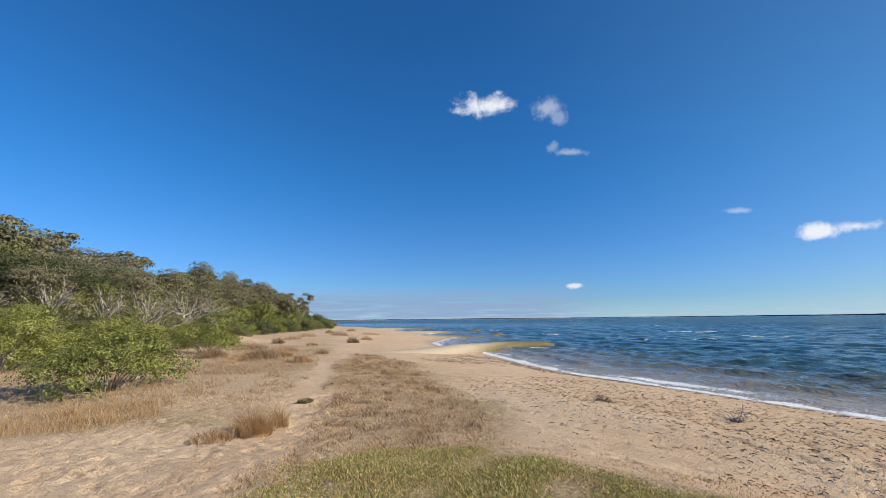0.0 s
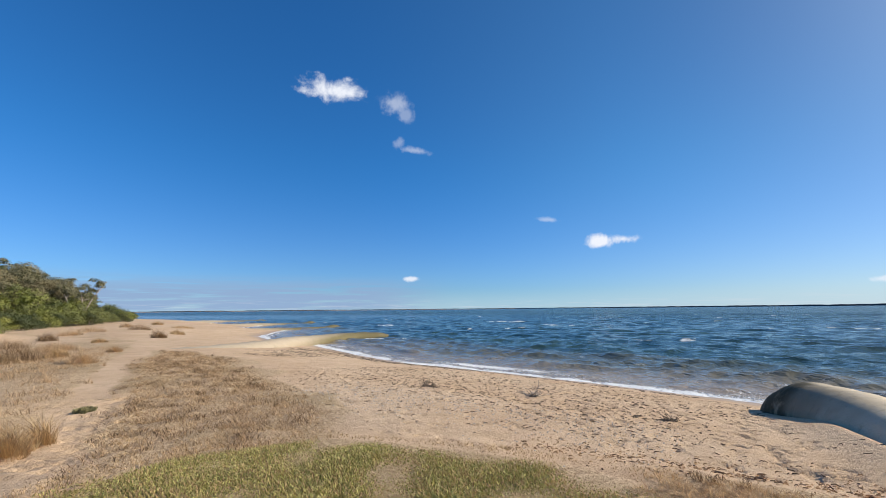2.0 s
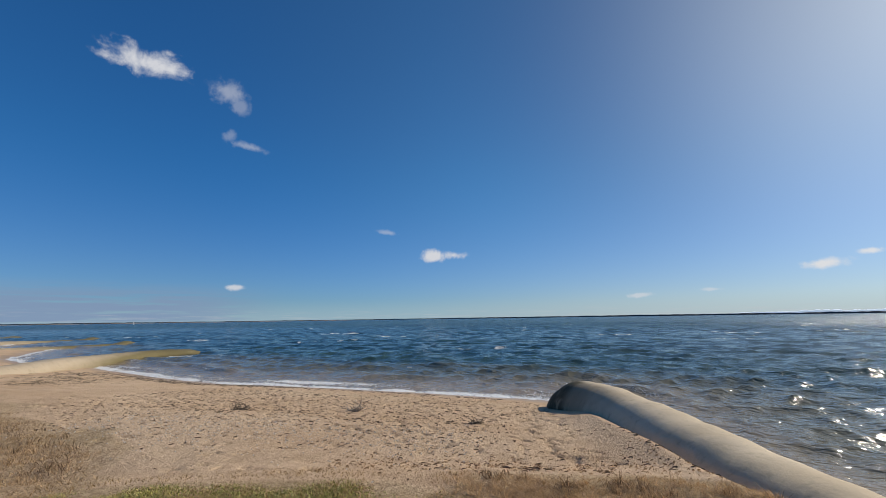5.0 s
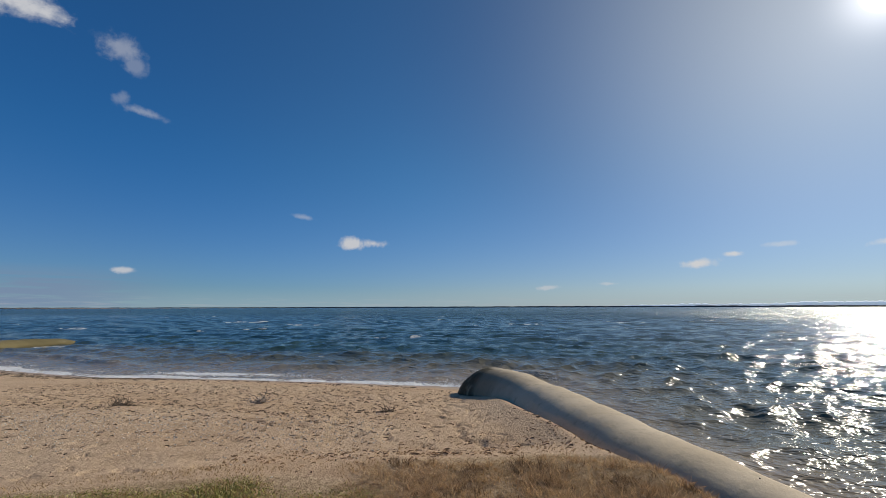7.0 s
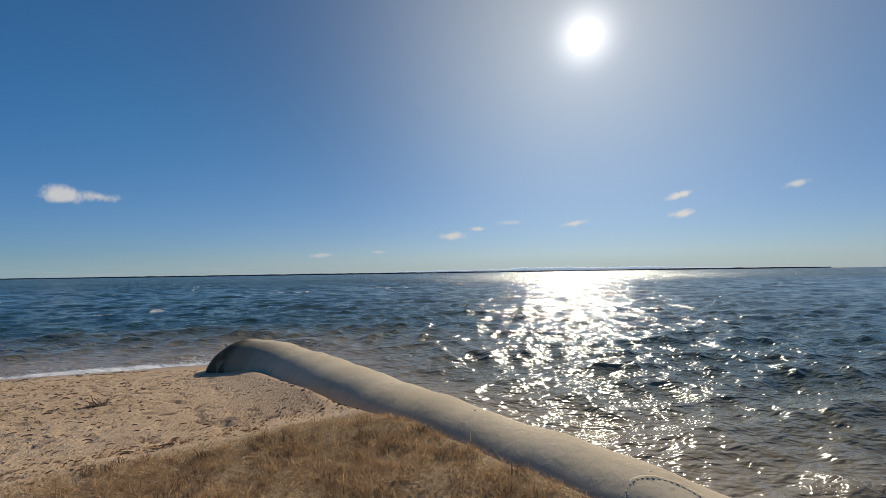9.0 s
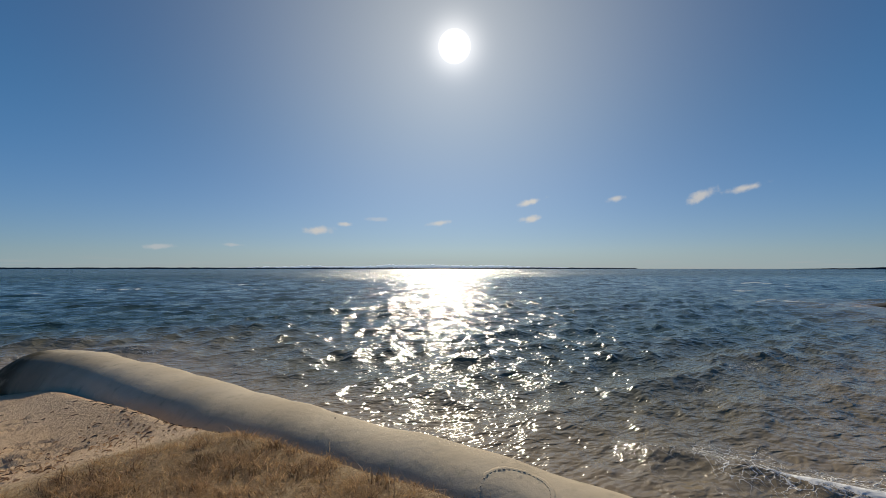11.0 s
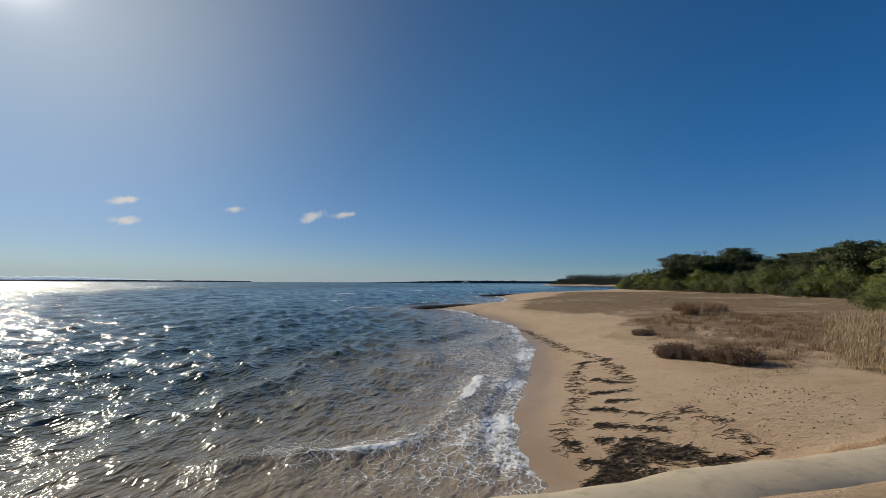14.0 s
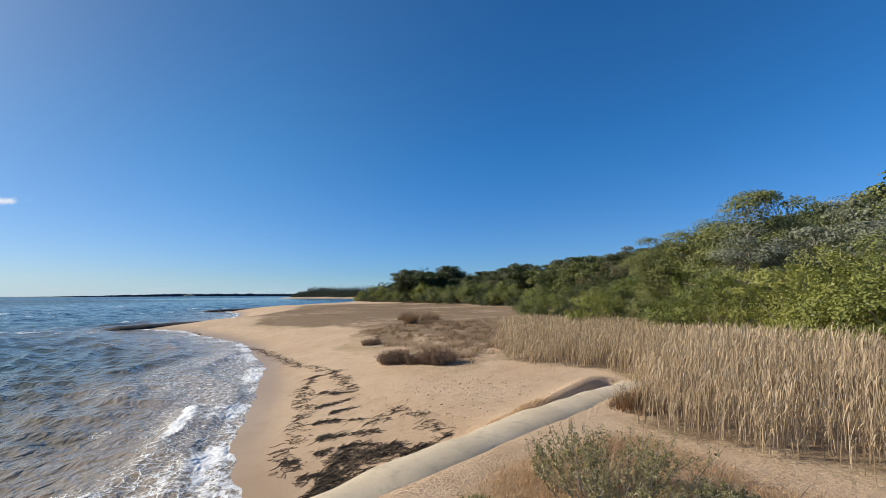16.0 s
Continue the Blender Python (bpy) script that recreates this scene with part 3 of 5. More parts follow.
def build_ground():
    rnd = np.random.RandomState(11)
    xs = steps(-4.0, 14.0, 0.055, 1.09, -2600, 4500)
    ys = steps(-12.0, 14.0, 0.055, 1.075, -3000, 3000)
    gx, gy = np.meshgrid(xs, ys)
    z = ground_z(gx, gy)
    s = shore_s(gx, gy)
    green, dry, mat_in, plat = within(gx, gy, GREEN), within(gx, gy, DRY), within(gx, gy, MAT), within(gx, gy, PLATEAU)
    beach = (s > 1.2) & (side_of_tube(gx, gy) > 0.8) & (plat < -0.2)
    # trampled sand: footprints with pushed-up rims
    lim = [(2.5, 13.5, 1.5, 16.0, 1900, 1), (-6.0, 0.0, -12.5, -6.5, 260, 0), (-4.4, 0.2, 3.0, 12.0, 1500, 2)]
    dent = np.zeros(gx.shape)
    for x0, x1, y0, y1, count, kind in lim:
        for _ in range(count):
            fx, fy = rnd.uniform(x0, x1), rnd.uniform(y0, y1)
            one = (np.array([fx]), np.array([fy]))
            d = shore_s(*one)[0]
            if kind == 1 and (d < 1.6 or side_of_tube(*one)[0] < 0.9 or within(*one, PLATEAU)[0] > -0.3 or within(*one, MAT)[0] > -0.2 or fx < 2.2 + 0.1 * fy):
                continue
            if kind == 0 and d < 2.2:
                continue
            if kind == 1 and fx < 5.5 and rnd.uniform(0, 1) < 0.6:
                continue
            a = rnd.uniform(0, 6.3)
            ln, wd, dp = rnd.uniform(0.07, 0.16), rnd.uniform(0.038, 0.058), rnd.uniform(0.025, 0.065) * (1.0, 0.6)[kind != 1] * (0.55 if kind == 0 else 1.0)
            i0, i1 = np.searchsorted(xs, fx - 0.5), np.searchsorted(xs, fx + 0.5)
            j0, j1 = np.searchsorted(ys, fy - 0.5), np.searchsorted(ys, fy + 0.5)
            lx, ly = gx[j0:j1, i0:i1] - fx, gy[j0:j1, i0:i1] - fy
            u, v = (lx * math.cos(a) + ly * math.sin(a)) / ln, (-lx * math.sin(a) + ly * math.cos(a)) / wd
            r = np.sqrt(u * u + v * v)
            dent[j0:j1, i0:i1] += dp * (-np.exp(-(r ** 4)) + 0.12 * np.exp(-((r - 1.5) / 0.4) ** 2))
    z += np.clip(dent, -0.05, 0.01)
    z += np.where(beach, 0.007 * lumpy(gx, gy, 2.5, 9.0), 0) * smooth(s, 1.5, 3.0)
    # small mounds under the matted grass
    z += 0.022 * lumpy(gx, gy, 2.5, 9.0) * np.maximum(smooth(dry, -0.1, 0.4), 0.8 * smooth(mat_in, -0.2, 0.5))
    ob = sheet("ground", xs, ys, z, GROUND)
    wet = smooth(s + 0.12 * lumpy(gx, gy, 0.5, 3.0), 1.7, 0.3)
    scrub = within_scrub(gx, gy)
    cover = np.zeros(gx.shape)
    cover = np.maximum(cover, smooth(mat_in + 0.4 * lumpy(gx, gy, 0.5, 3.0), -0.8, 0.5) * 1.0)
    cover = np.maximum(cover, smooth(green, -0.3, 0.1) * 0.9)
    cover = np.maximum(cover, smooth(dry, -0.3, 0.2) * 0.9)
    cover = np.maximum(cover, smooth(within(gx, gy, FLAT_B) + 0.8 * lumpy(gx, gy, 0.3, 2.0), -0.8, 1.0) * (0.8 + 0.25 * lumpy(gx, gy, 0.2, 1.0)))
    cover = np.maximum(cover, smooth(within(gx, gy, SOUTH), -0.3, 0.4) * 0.6)
    cover = np.maximum(cover, smooth(within(gx, gy, REEDS), -0.6, 0.5) * 0.9)
    inland = smooth(s, 9.5, 13) * (0.72 + 0.25 * lumpy(gx, gy, 0.2, 1.0)) * smooth(gy, 7.5, 9.5)
    cover = np.maximum(cover, np.clip(inland, 0, 0.88) * (0.45 + 0.55 * smooth(gy, 46, 32)) * smooth(gy, 130, 90))
    cover = np.maximum(cover, smooth(scrub, 1.5, -2.0) * 0.9)
    cover *= 1 - np.exp(-((gx + 9.3) ** 2 / 7.0 + (gy - 40.5) ** 2 / 6.0))
    path = reach(gx, gy, [(-2.0, 4.0), (-0.9, 7.5), (-0.88, 12), (-0.7, 19), (0.3, 27)])
    cover *= 1 - 0.75 * smooth(path, 0.5, 0.15)
    near_left = smooth(gy, 3.0, 5.0) * smooth(gy, 9.5, 7.5) * smooth(gx, 0.2, -0.8)
    cover *= 1 - 0.4 * near_left
    carry(ob, "cover", cover)
    carry(ob, "wet", wet)
    heathy = np.maximum(smooth(within(gx, gy, FLAT_B), -0.3, 1.5) * (0.95 + 0.25 * lumpy(gx, gy, 0.2, 0.7)), smooth(within(gx, gy, REEDS), -0.5, 0.5) * 0.7)
    heathy = np.maximum(heathy, smooth(dry, -0.2, 0.5) * 0.3)
    carry(ob, "heathy", np.maximum(heathy, smooth(gy, 9.0, 16.0) * smooth(s, 9.0, 14.0) * 0.3))
    # where the weed specks and the painted small shadows lie
    litter = np.clip(smooth(plat, -2.6, -0.4) * 0.6 + 0.35 + 0.45 * lumpy(gx, gy, 0.4, 1.5), 0, 1) * smooth(s, 1.6, 3.5) * (side_of_tube(gx, gy) > 0)
    carry(ob, "litter", litter + 0.3 * smooth(plat, -0.3, 0.4) * smooth(gx, -0.3, 0.6) + 0.3 * smooth(s, 1.8, 4.0) * (side_of_tube(gx, gy) < 0))
    return tagged(ob, "pale sandy beach with footprints, wet edge and dry matted grass", "ground", kind="structure")


def sea_rings():
    """Radii of the sea's rings, finest near the beach."""
    r = [2.4]
    while r[-1] < 4600:
        r.append(r[-1] + (0.075 if r[-1] < 11 else min(0.0068 * r[-1], 0.42) if r[-1] < 130 else 0.42 * (r[-1] / 130) ** 1.9))
    return np.array(r)


def build_water():
    rnd = np.random.RandomState(3)
    rad, az = sea_rings(), np.radians(np.arange(-26.0, 202.0, 0.22))
    ga, gr = np.meshgrid(az, rad)
    gx, gy = gr * np.sin(ga), gr * np.cos(ga)
    s = -shore_s(gx, gy)  # offshore distance
    step = np.maximum(np.gradient(rad)[:, None], gr * 0.0039)
    z, mx, my = np.zeros(gx.shape), np.zeros(gx.shape), np.zeros(gx.shape)
    # wind waves with sharpened crests, running in towards the shore
    for k in range(72):
        length = 0.27 * (6.0 / 0.27) ** ((k + rnd.uniform(0, 1)) / 72)
        a = radians(rnd.normal(195, 34 if length > 1.5 else 52))
        cx, cy, ph = math.cos(a), math.sin(a), rnd.uniform(0, 6.3)
        q = 6.283 / length
        amp = SEA_SLOPE * (1.75 - 1.03 * float(smooth(np.array(length), 0.5, 3.5))) / q * smooth(length / step, 2.6, 5.0)
        bend = 0.9 * np.sin(0.17 * gx * rnd.uniform(-1, 1) + 0.19 * gy * rnd.uniform(0.4, 1) + ph) + 0.5 * np.sin(0.6 * (gx * cy - gy * cx) / length + ph * 3)
        at = q * (cx * gx + cy * gy) + ph + bend
        # groups: waves swell and fade along their way
        swell = 0.65 + 0.6 * np.sin(0.13 * q * (gx * cx + gy * cy) + 0.21 * q * (gx * cy - gy * cx) + ph * 5)
        z += amp * swell * np.cos(at)
        mx -= amp * swell * cx * np.sin(at)
        my -= amp * swell * cy * np.sin(at)
    shoal = 0.22 + 0.78 * smooth(s, 0.2, 7.0)
    z, mx, my = z * shoal, mx * shoal, my * shoal
    crest = smooth(z, 0.15, 0.21) * smooth(s, 12, 18) * smooth(lumpy(gx * 0.2, gy * 0.2, 0.2, 2.0), -0.1, 0.4)
    # breakers that follow the shore
    along = lumpy(gx, gy, 0.2, 0.7)
    fine = lumpy(gx, gy, 0.8, 4.5)
    foam = np.zeros(gx.shape)
    cove = smooth(gy, -2.0, -6.0) * smooth(gx, 14.0, 6.0)
    by_tube = smooth(np.minimum(reach(gx, gy, SHORE_A), reach(gx, gy, SHORE_B)) - reach(gx, gy, SHORE_T), -0.3, 1.0)
    for centre, height, width in ((1.2, 0.09, 0.34), (3.4, 0.15, 0.5), (6.2, 0.14, 0.7)):
        c = centre + 0.55 * along + 0.25 * np.sin(0.8 * gy + centre * 3)
        face = (s - c) / width
        ridge = np.exp(-face ** 2 * np.where(face > 0, 0.45, 2.4))
        lap = smooth(lumpy(gx + 7 * centre, gy, 0.25, 0.7), -0.45, 0.45)
        z += height * ridge * lap * smooth(step, 0.9, 0.4) * (1 - 0.65 * by_tube)
        roll = np.exp(-((s - c + 0.5 * width) / (0.55 * width)) ** 2) * lap
        foam = np.maximum(foam, roll * ((1.4, 0.55, 0.4)[(centre > 2) + (centre > 5)] - 0.35 * cove * (centre < 2)) * (0.75 + 0.4 * fine))
    # a wave just broken along the open beach
    foam = np.maximum(foam, np.exp(-((s - 1.1) / 0.55) ** 2 - ((gy - 15.5) / 3.2) ** 2) * smooth(gx, 8, 10) * (1.7 + 0.4 * fine))
    # thin bright edge of the swash, lace behind it
    foam = np.maximum(foam, smooth(s, 0.85 + 0.35 * along + 0.25 * fine, 0.25) * (1.4 - 0.35 * cove + 0.4 * fine))
    foam = np.maximum(foam, smooth(s, 2.3 + 0.6 * along, 0.5) * (0.45 + 0.3 * fine))
    foam = np.maximum(foam, cove * smooth(s, 3.4 + 0.8 * along, 0.3) * np.clip(0.76 + 0.32 * fine, 0, 1.05))
    foam = np.maximum(foam, cove * smooth(s, 5.8, 1.8) * np.clip(0.36 + 0.3 * fine + 0.3 * along, 0, 0.62))
    # a wave breaking round the end of the cove, white along its front
    lip = reach(gx + 0.12 * fine, gy + 0.1 * along, BREAKER)
    lit = 0.55 + 0.45 * lumpy(gx + 31, gy + 7, 0.6, 2.2)
    foam = np.maximum(foam, np.exp(-(lip / 0.26) ** 2) * np.clip(lit + 0.45 * fine + 0.35, 0, 1.35))
    foam = np.maximum(foam, np.exp(-(lip / 0.9) ** 2) * (0.45 + 0.3 * fine))
    foam = np.maximum(foam, np.exp(-((gx - 4.35) ** 2 / 0.5 + (gy + 6.3) ** 2 / 0.5)) * (1.2 + 0.45 * fine))
    foam = np.maximum(foam, np.exp(-((gx - 3.8) ** 2 / 5.0 + (gy + 6.3) ** 2 / 5.0)) * np.clip(0.32 + 0.35 * fine, 0, 0.7))
    z += 0.11 * np.exp(-(lip / 0.3) ** 2) * np.clip(0.4 + lit, 0, 1.2)
    foam = np.clip(foam - 0.06, 0, 1.2) * smooth(step, 1.0, 0.5) * (1 - 0.62 * by_tube)
    nr, na = len(rad), len(az)
    i = (np.arange(nr - 1)[:, None] * na + np.arange(na - 1)[None, :]).ravel()
    faces = np.stack([i, i + 1, i + na + 1, i + na], 1)
    ob = mesh_object("sea", np.stack([(gx + mx).ravel(), (gy + my).ravel(), (z + 0.015).ravel()], 1), faces, WATER)
    carry(ob, "foam", foam)
    carry(ob, "crest", crest)
    carry(ob, "offshore", s)
    return tagged(ob, "choppy blue-green bay water with white foam along the shore", "water", kind="structure")


SEA_SLOPE = 0.040
build_ground()
build_water()


def at_ground(x, y):
    return float(ground_z(np.array([x]), np.array([y]))[0])


def empty(name, x, y, z, label, category, group="", kind=""):
    ob = new(name)
    ob.location = (x, y, z)
    return tagged(ob, label, category, group, kind)


# ---- sand-filled geotextile groynes ----
def groyne(name, axis, crest, half, label, dark=0.0, sink=0.35, mat=TUBE):
    """A long sand-filled fabric tube along an axis, with a tapering seaward end; half: half its width, or (run, half width) rows."""
    widths = half if isinstance(half, tuple) else ([0, 1], [half, half])
    pts = [Vector((x, y, 0)) for x, y in axis]
    path = []
    for i in range(len(pts) - 1):
        p0, p1, p2, p3 = pts[max(i - 1, 0)], pts[i], pts[i + 1], pts[min(i + 2, len(pts) - 1)]
        count = max(2, int((p2 - p1).length / 0.16) if max(widths[1]) < 1.2 else 10)
        for j in range(count):
            t = j / count
            path.append(0.5 * ((2 * p1) + (p2 - p0) * t + (2 * p0 - 5 * p1 + 4 * p2 - p3) * t * t + (3 * p1 - p0 - 3 * p2 + p3) * t ** 3))
    path.append(pts[-1])
    run = [0.0]
    for a, b in zip(path[:-1], path[1:]):
        run.append(run[-1] + (b - a).length)
    root = empty(name, *axis[0], 0, label, "groyne", "sand-filled groynes")
    verts, faces, algae_shade, sides = [], [], [], 40
    rnd = random.Random(len(axis))
    for i, p in enumerate(path):
        ahead = (path[min(i + 1, len(path) - 1)] - path[max(i - 1, 0)]).normalized()
        side = Vector((ahead.y, -ahead.x, 0))
        d = run[i]
        tip = math.sqrt(max(0.0, 1 - max(0.0, 1 - d / 2.0) ** 2)) if d < 2.0 else 1.0
        tip = max(tip, 0.02)
        top = np.interp(d, *crest)
        wob = 1 + 0.035 * math.sin(d * 0.9 + 1) + 0.025 * math.sin(d * 2.3) + 0.012 * math.sin(d * 5.1 + 2)
        for k in range(sides):
            a = 2 * math.pi * k / sides
            cx, sx = math.cos(a), math.sin(a)
            ux, uz = math.copysign(abs(cx) ** 0.8, cx), math.copysign(abs(sx) ** (1.3 if sx > 0 else 0.9), sx)
            high = top + sink
            sag = 0.012 * math.sin(d * 3.1 + 2.0 * a) + 0.008 * math.sin(d * 7.3 + a)
            w = float(np.interp(d, *widths)) * wob * (0.12 + 0.88 * tip)
            q = p + side * (ux * w) + Vector((0, 0, -sink + high * 0.5 * (1 + uz) * (0.35 + 0.65 * tip) + sag - (0 if d > 1.3 else 0.0)))
            verts.append(q - Vector((*axis[0], 0)))
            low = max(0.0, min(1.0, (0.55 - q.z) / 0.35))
            # besides algae: shade painted on the side away from the sun, near the tip
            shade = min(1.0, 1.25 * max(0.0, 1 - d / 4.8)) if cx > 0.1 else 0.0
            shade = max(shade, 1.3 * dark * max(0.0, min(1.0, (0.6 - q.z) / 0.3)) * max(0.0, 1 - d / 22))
            algae_shade.append(min(1.0, shade + max(dark * max(0, 1 - d / 16) * 1.0, low * max(0, 1 - d / 6)) + max(0.0, min(1.0, 1.7 - d / 1.5))))
    n = len(path)
    for i in range(n - 1):
        for k in range(sides):
            faces.append((i * sides + k, i * sides + (k + 1) % sides, (i + 1) * sides + (k + 1) % sides, (i + 1) * sides + k))
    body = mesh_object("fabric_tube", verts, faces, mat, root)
    carry(body, "algae_shade", algae_shade)
    for end, order in ((0, 1), (n - 1, -1)):
        bm = bmesh.new()
        ring = [bm.verts.new(verts[end * sides + k]) for k in range(sides)]
        bm.faces.new(ring[::order])
        me = bpy.data.meshes.new("end_cap")
        bm.to_mesh(me)
        bm.free()
        me.materials.append(mat)
        cap = new("end_cap", me)
        cap.parent = root
    return root


CREST = ([0, 0.5, 1.1, 1.9, 2.8, 4.2, 7.7, 10.7, 12.3, 14.0, 15.8, 17.6, 20.7, 23.7], [0.22, 0.52, 0.88, 1.06, 1.11, 1.10, 1.11, 1.16, 1.16, 1.10, 1.08, 1.13, 1.17, 1.08])
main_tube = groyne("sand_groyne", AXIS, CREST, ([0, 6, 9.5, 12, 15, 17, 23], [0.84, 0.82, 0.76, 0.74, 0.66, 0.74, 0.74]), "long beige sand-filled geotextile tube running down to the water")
FAR_AXES = [
    ([(21.8, 41.4), (19.3, 40.8), (16.4, 40.1), (13.3, 37.5), (10.4, 34.6), (8.0, 31.4), (6.1, 29.0), (3.4, 27.0), (0.5, 25.8), (-2.5, 25.2)], 0.55, 0.85, 1.0),
    ([(27, 70), (20, 65.5), (12, 62), (3, 60)], 0.14, 0.8, 1.0), ([(31, 96), (22, 88), (12, 84), (2, 82)], 0.14, 0.9, 1.0),
    ([(28, 130), (20, 124), (10, 120), (0, 118)], 0.2, 1.2, 0.8),
]
for line, top, half, dark in FAR_AXES:
    groyne("sand_groyne", line, ([0, 2, 4, 12, 17, 20, 32], [0.05, 0.4, top * 0.9, top + 0.12, top + 0.3, top + 0.34, top + 0.36]), half,
           "weathered sand-filled groyne reaching from the beach into shallow water", dark, 0.35, TUBE_OLD)

for line in ([(16.3, -42.0), (12.4, -43.6), (9.5, -44.8), (6, -46.2)], [(17, -82.0), (11, -85), (6, -87), (0, -88)]):
    groyne("rock_groyne", line, ([0, 2, 6, 12, 30], [0.05, 0.3, 0.42, 0.5, 0.55]), 1.1,
           "dark weed-covered groyne running out from the sandy point", 1.0, 0.35, ROCK)


SKIN = np.array([v.co for v in next(k for k in main_tube.children if k.name.startswith("fabric_tube")).data.vertices]) + [AXIS[0][0], AXIS[0][1], 0.0]
SKIN = SKIN[SKIN[:, 2] > 0.55]


def tube_top(x, y):
    """Height of the upper side of the near tube at points."""
    out = np.zeros(len(x)) - 0.006
    for i in range(len(x)):
        d = np.hypot(SKIN[:, 0] - x[i], SKIN[:, 1] - y[i])
        best = np.argsort(d)[:6]
        w = 1.0 / (d[best] + 0.01) ** 2
        out[i] += (SKIN[best, 2] * w).sum() / w.sum()
    return out


def stitched_patch():
    """The round filling port sewn onto the tube: a fabric disc with a hemmed rim and stitches."""
    centre, radius = Vector((3.32, -1.84, 0)), 0.30
    ahead = Vector((0.87, 0.49, 0))
    side = Vector((-ahead.y, ahead.x, 0))
    home = Vector((AXIS[0][0], AXIS[0][1], 0))

    def on_tube(p):
        return float(tube_top(np.array([p.x]), np.array([p.y]))[0])

    verts, faces, spokes = [], [], 36
    for r, lift in ((0.0, 0.006), (0.5, 0.006), (0.82, 0.007), (0.90, 0.014), (0.97, 0.012), (1.0, -0.02)):
        for k in range(spokes):
            a = 6.2832 * k / spokes
            p = centre + (ahead * math.cos(a) + side * math.sin(a)) * (radius * r)
            verts.append((p.x - home.x, p.y - home.y, on_tube(p) + lift))
    for q in range(5):
        for k in range(spokes):
            faces.append((q * spokes + k, (q + 1) * spokes + k, (q + 1) * spokes + (k + 1) % spokes, q * spokes + (k + 1) % spokes))
    patch = mesh_object("filling_port", verts, faces, TUBE, main_tube)
    me = bpy.data.meshes.new("stitch")
    bm = bmesh.new()
    bmesh.ops.create_cube(bm, size=1, matrix=Matrix.Diagonal((0.006, 0.022, 0.005, 1)))
    bm.to_mesh(me)
    bm.free()
    me.materials.append(STITCH)
    for k in range(40):
        a = 6.2832 * k / 40
        p = centre + (ahead * math.cos(a) + side * math.sin(a)) * (radius * 0.85)
        st = new("stitch", me)
        st.parent = patch
        st.location = (p.x - home.x, p.y - home.y, on_tube(p) + 0.011)
        st.rotation_euler = (0, 0, a + 0.51)


stitched_patch()


# ---- distance ----
def far_strip(name, az0, az1, dist, heights, label, mat=FAR_LAND, deep=60.0):
    """A low wooded shore far across the water."""
    rnd = random.Random(int(az0 * 10) + 7)
    count = max(40, int((az1 - az0) * 8))
    verts, faces = [], []
    h = 0.0
    for i in range(count + 1):
        t = i / count
        h = 0.75 * h + 0.25 * rnd.uniform(-1, 1)
        top = np.interp(t, np.linspace(0, 1, len(heights)), heights) * (1 + 0.45 * h) + rnd.uniform(0, 0.6)
        b = bearing(az0 + (az1 - az0) * t)
        for d, z in ((dist, -1.0), (dist + 2, max(0.2, top * 0.7)), (dist + deep * 0.4, max(0.3, top)), (dist + deep, -1.0)):
            verts.append(tuple(b * d + Vector((0, 0, z))))
    for i in range(count):
        for k in range(3):
            faces.append((4 * i + k, 4 * i + k + 1, 4 * i + 5 + k, 4 * i + 4 + k))
    ob = mesh_object(name, verts, faces, mat)
    return tagged(ob, label, "land", kind="structure")


far_strip("far_shore", -12, 60, 4200, [6, 7, 8, 6, 7, 9], "low dark blue shore across the bay")
far_strip("far_shore", 60, 140, 3600, [8, 9, 11, 10, 12, 10, 11, 7], "low dark blue shore across the bay")
far_strip("hazy_hills", 88, 133, 4300, [8, 22, 30, 26, 38, 44, 30, 36, 20, 8], "pale hazy hills beyond the far shore", HILLS, 100)
far_strip("far_headland", 154.5, 182, 1900, [1, 4, 8, 10, 9, 8, 11], "low wooded headland beyond the cove")
far_strip("far_sand_cliff", 166.9, 168.1, 1880, [1, 7, 8, 1], "pale bare sand cliff on the far headland", FAR_SAND, 20)


# ---- plants ----
def unit(rnd, n):
    v = rnd.normal(size=(n, 3))
    return v / np.linalg.norm(v, axis=1)[:, None]


def leaf_cards(rnd, at, face, length, width, fold=0.25):
    """Small folded leaves: two triangles each, along a direction in the plane across face."""
    n = len(at)
    side = np.cross(face, unit(rnd, n))
    side /= np.maximum(np.linalg.norm(side, axis=1), 1e-6)[:, None]
    along = np.cross(side, face)
    ln = (length * rnd.uniform(0.6, 1.3, n))[:, None]
    wd = (width * rnd.uniform(0.7, 1.3, n))[:, None]
    a, b = at - along * ln * 0.5, at + along * ln * 0.5
    c, d = at + side * wd * 0.5 + face * wd * fold, at - side * wd * 0.5 + face * wd * fold
    verts = np.stack([a, c, b, d], 1).reshape(-1, 3)
    i = np.arange(n)[:, None] * 4
    faces = np.concatenate([i + [0, 1, 2], i + [0, 2, 3]], 0)
    return verts, faces


def limb(verts, faces, pts, r0, r1, sides=5):
    """A tapered bent branch through pts, appended to the lists."""
    base = len(verts)
    for k, p in enumerate(pts):
        t = k / max(1, len(pts) - 1)
        r = r0 + (r1 - r0) * t
        ahead = (pts[min(k + 1, len(pts) - 1)] - pts[max(k - 1, 0)]).normalized()
        u = ahead.orthogonal().normalized()
        v = ahead.cross(u)
        for j in range(sides):
            a = 6.2832 * j / sides
            verts.append(tuple(p + u * (r * math.cos(a)) + v * (r * math.sin(a))))
    for k in range(len(pts) - 1):
        for j in range(sides):
            a, b = base + k * sides + j, base + k * sides + (j + 1) % sides
            faces.append((a, b, b + sides, a + sides))


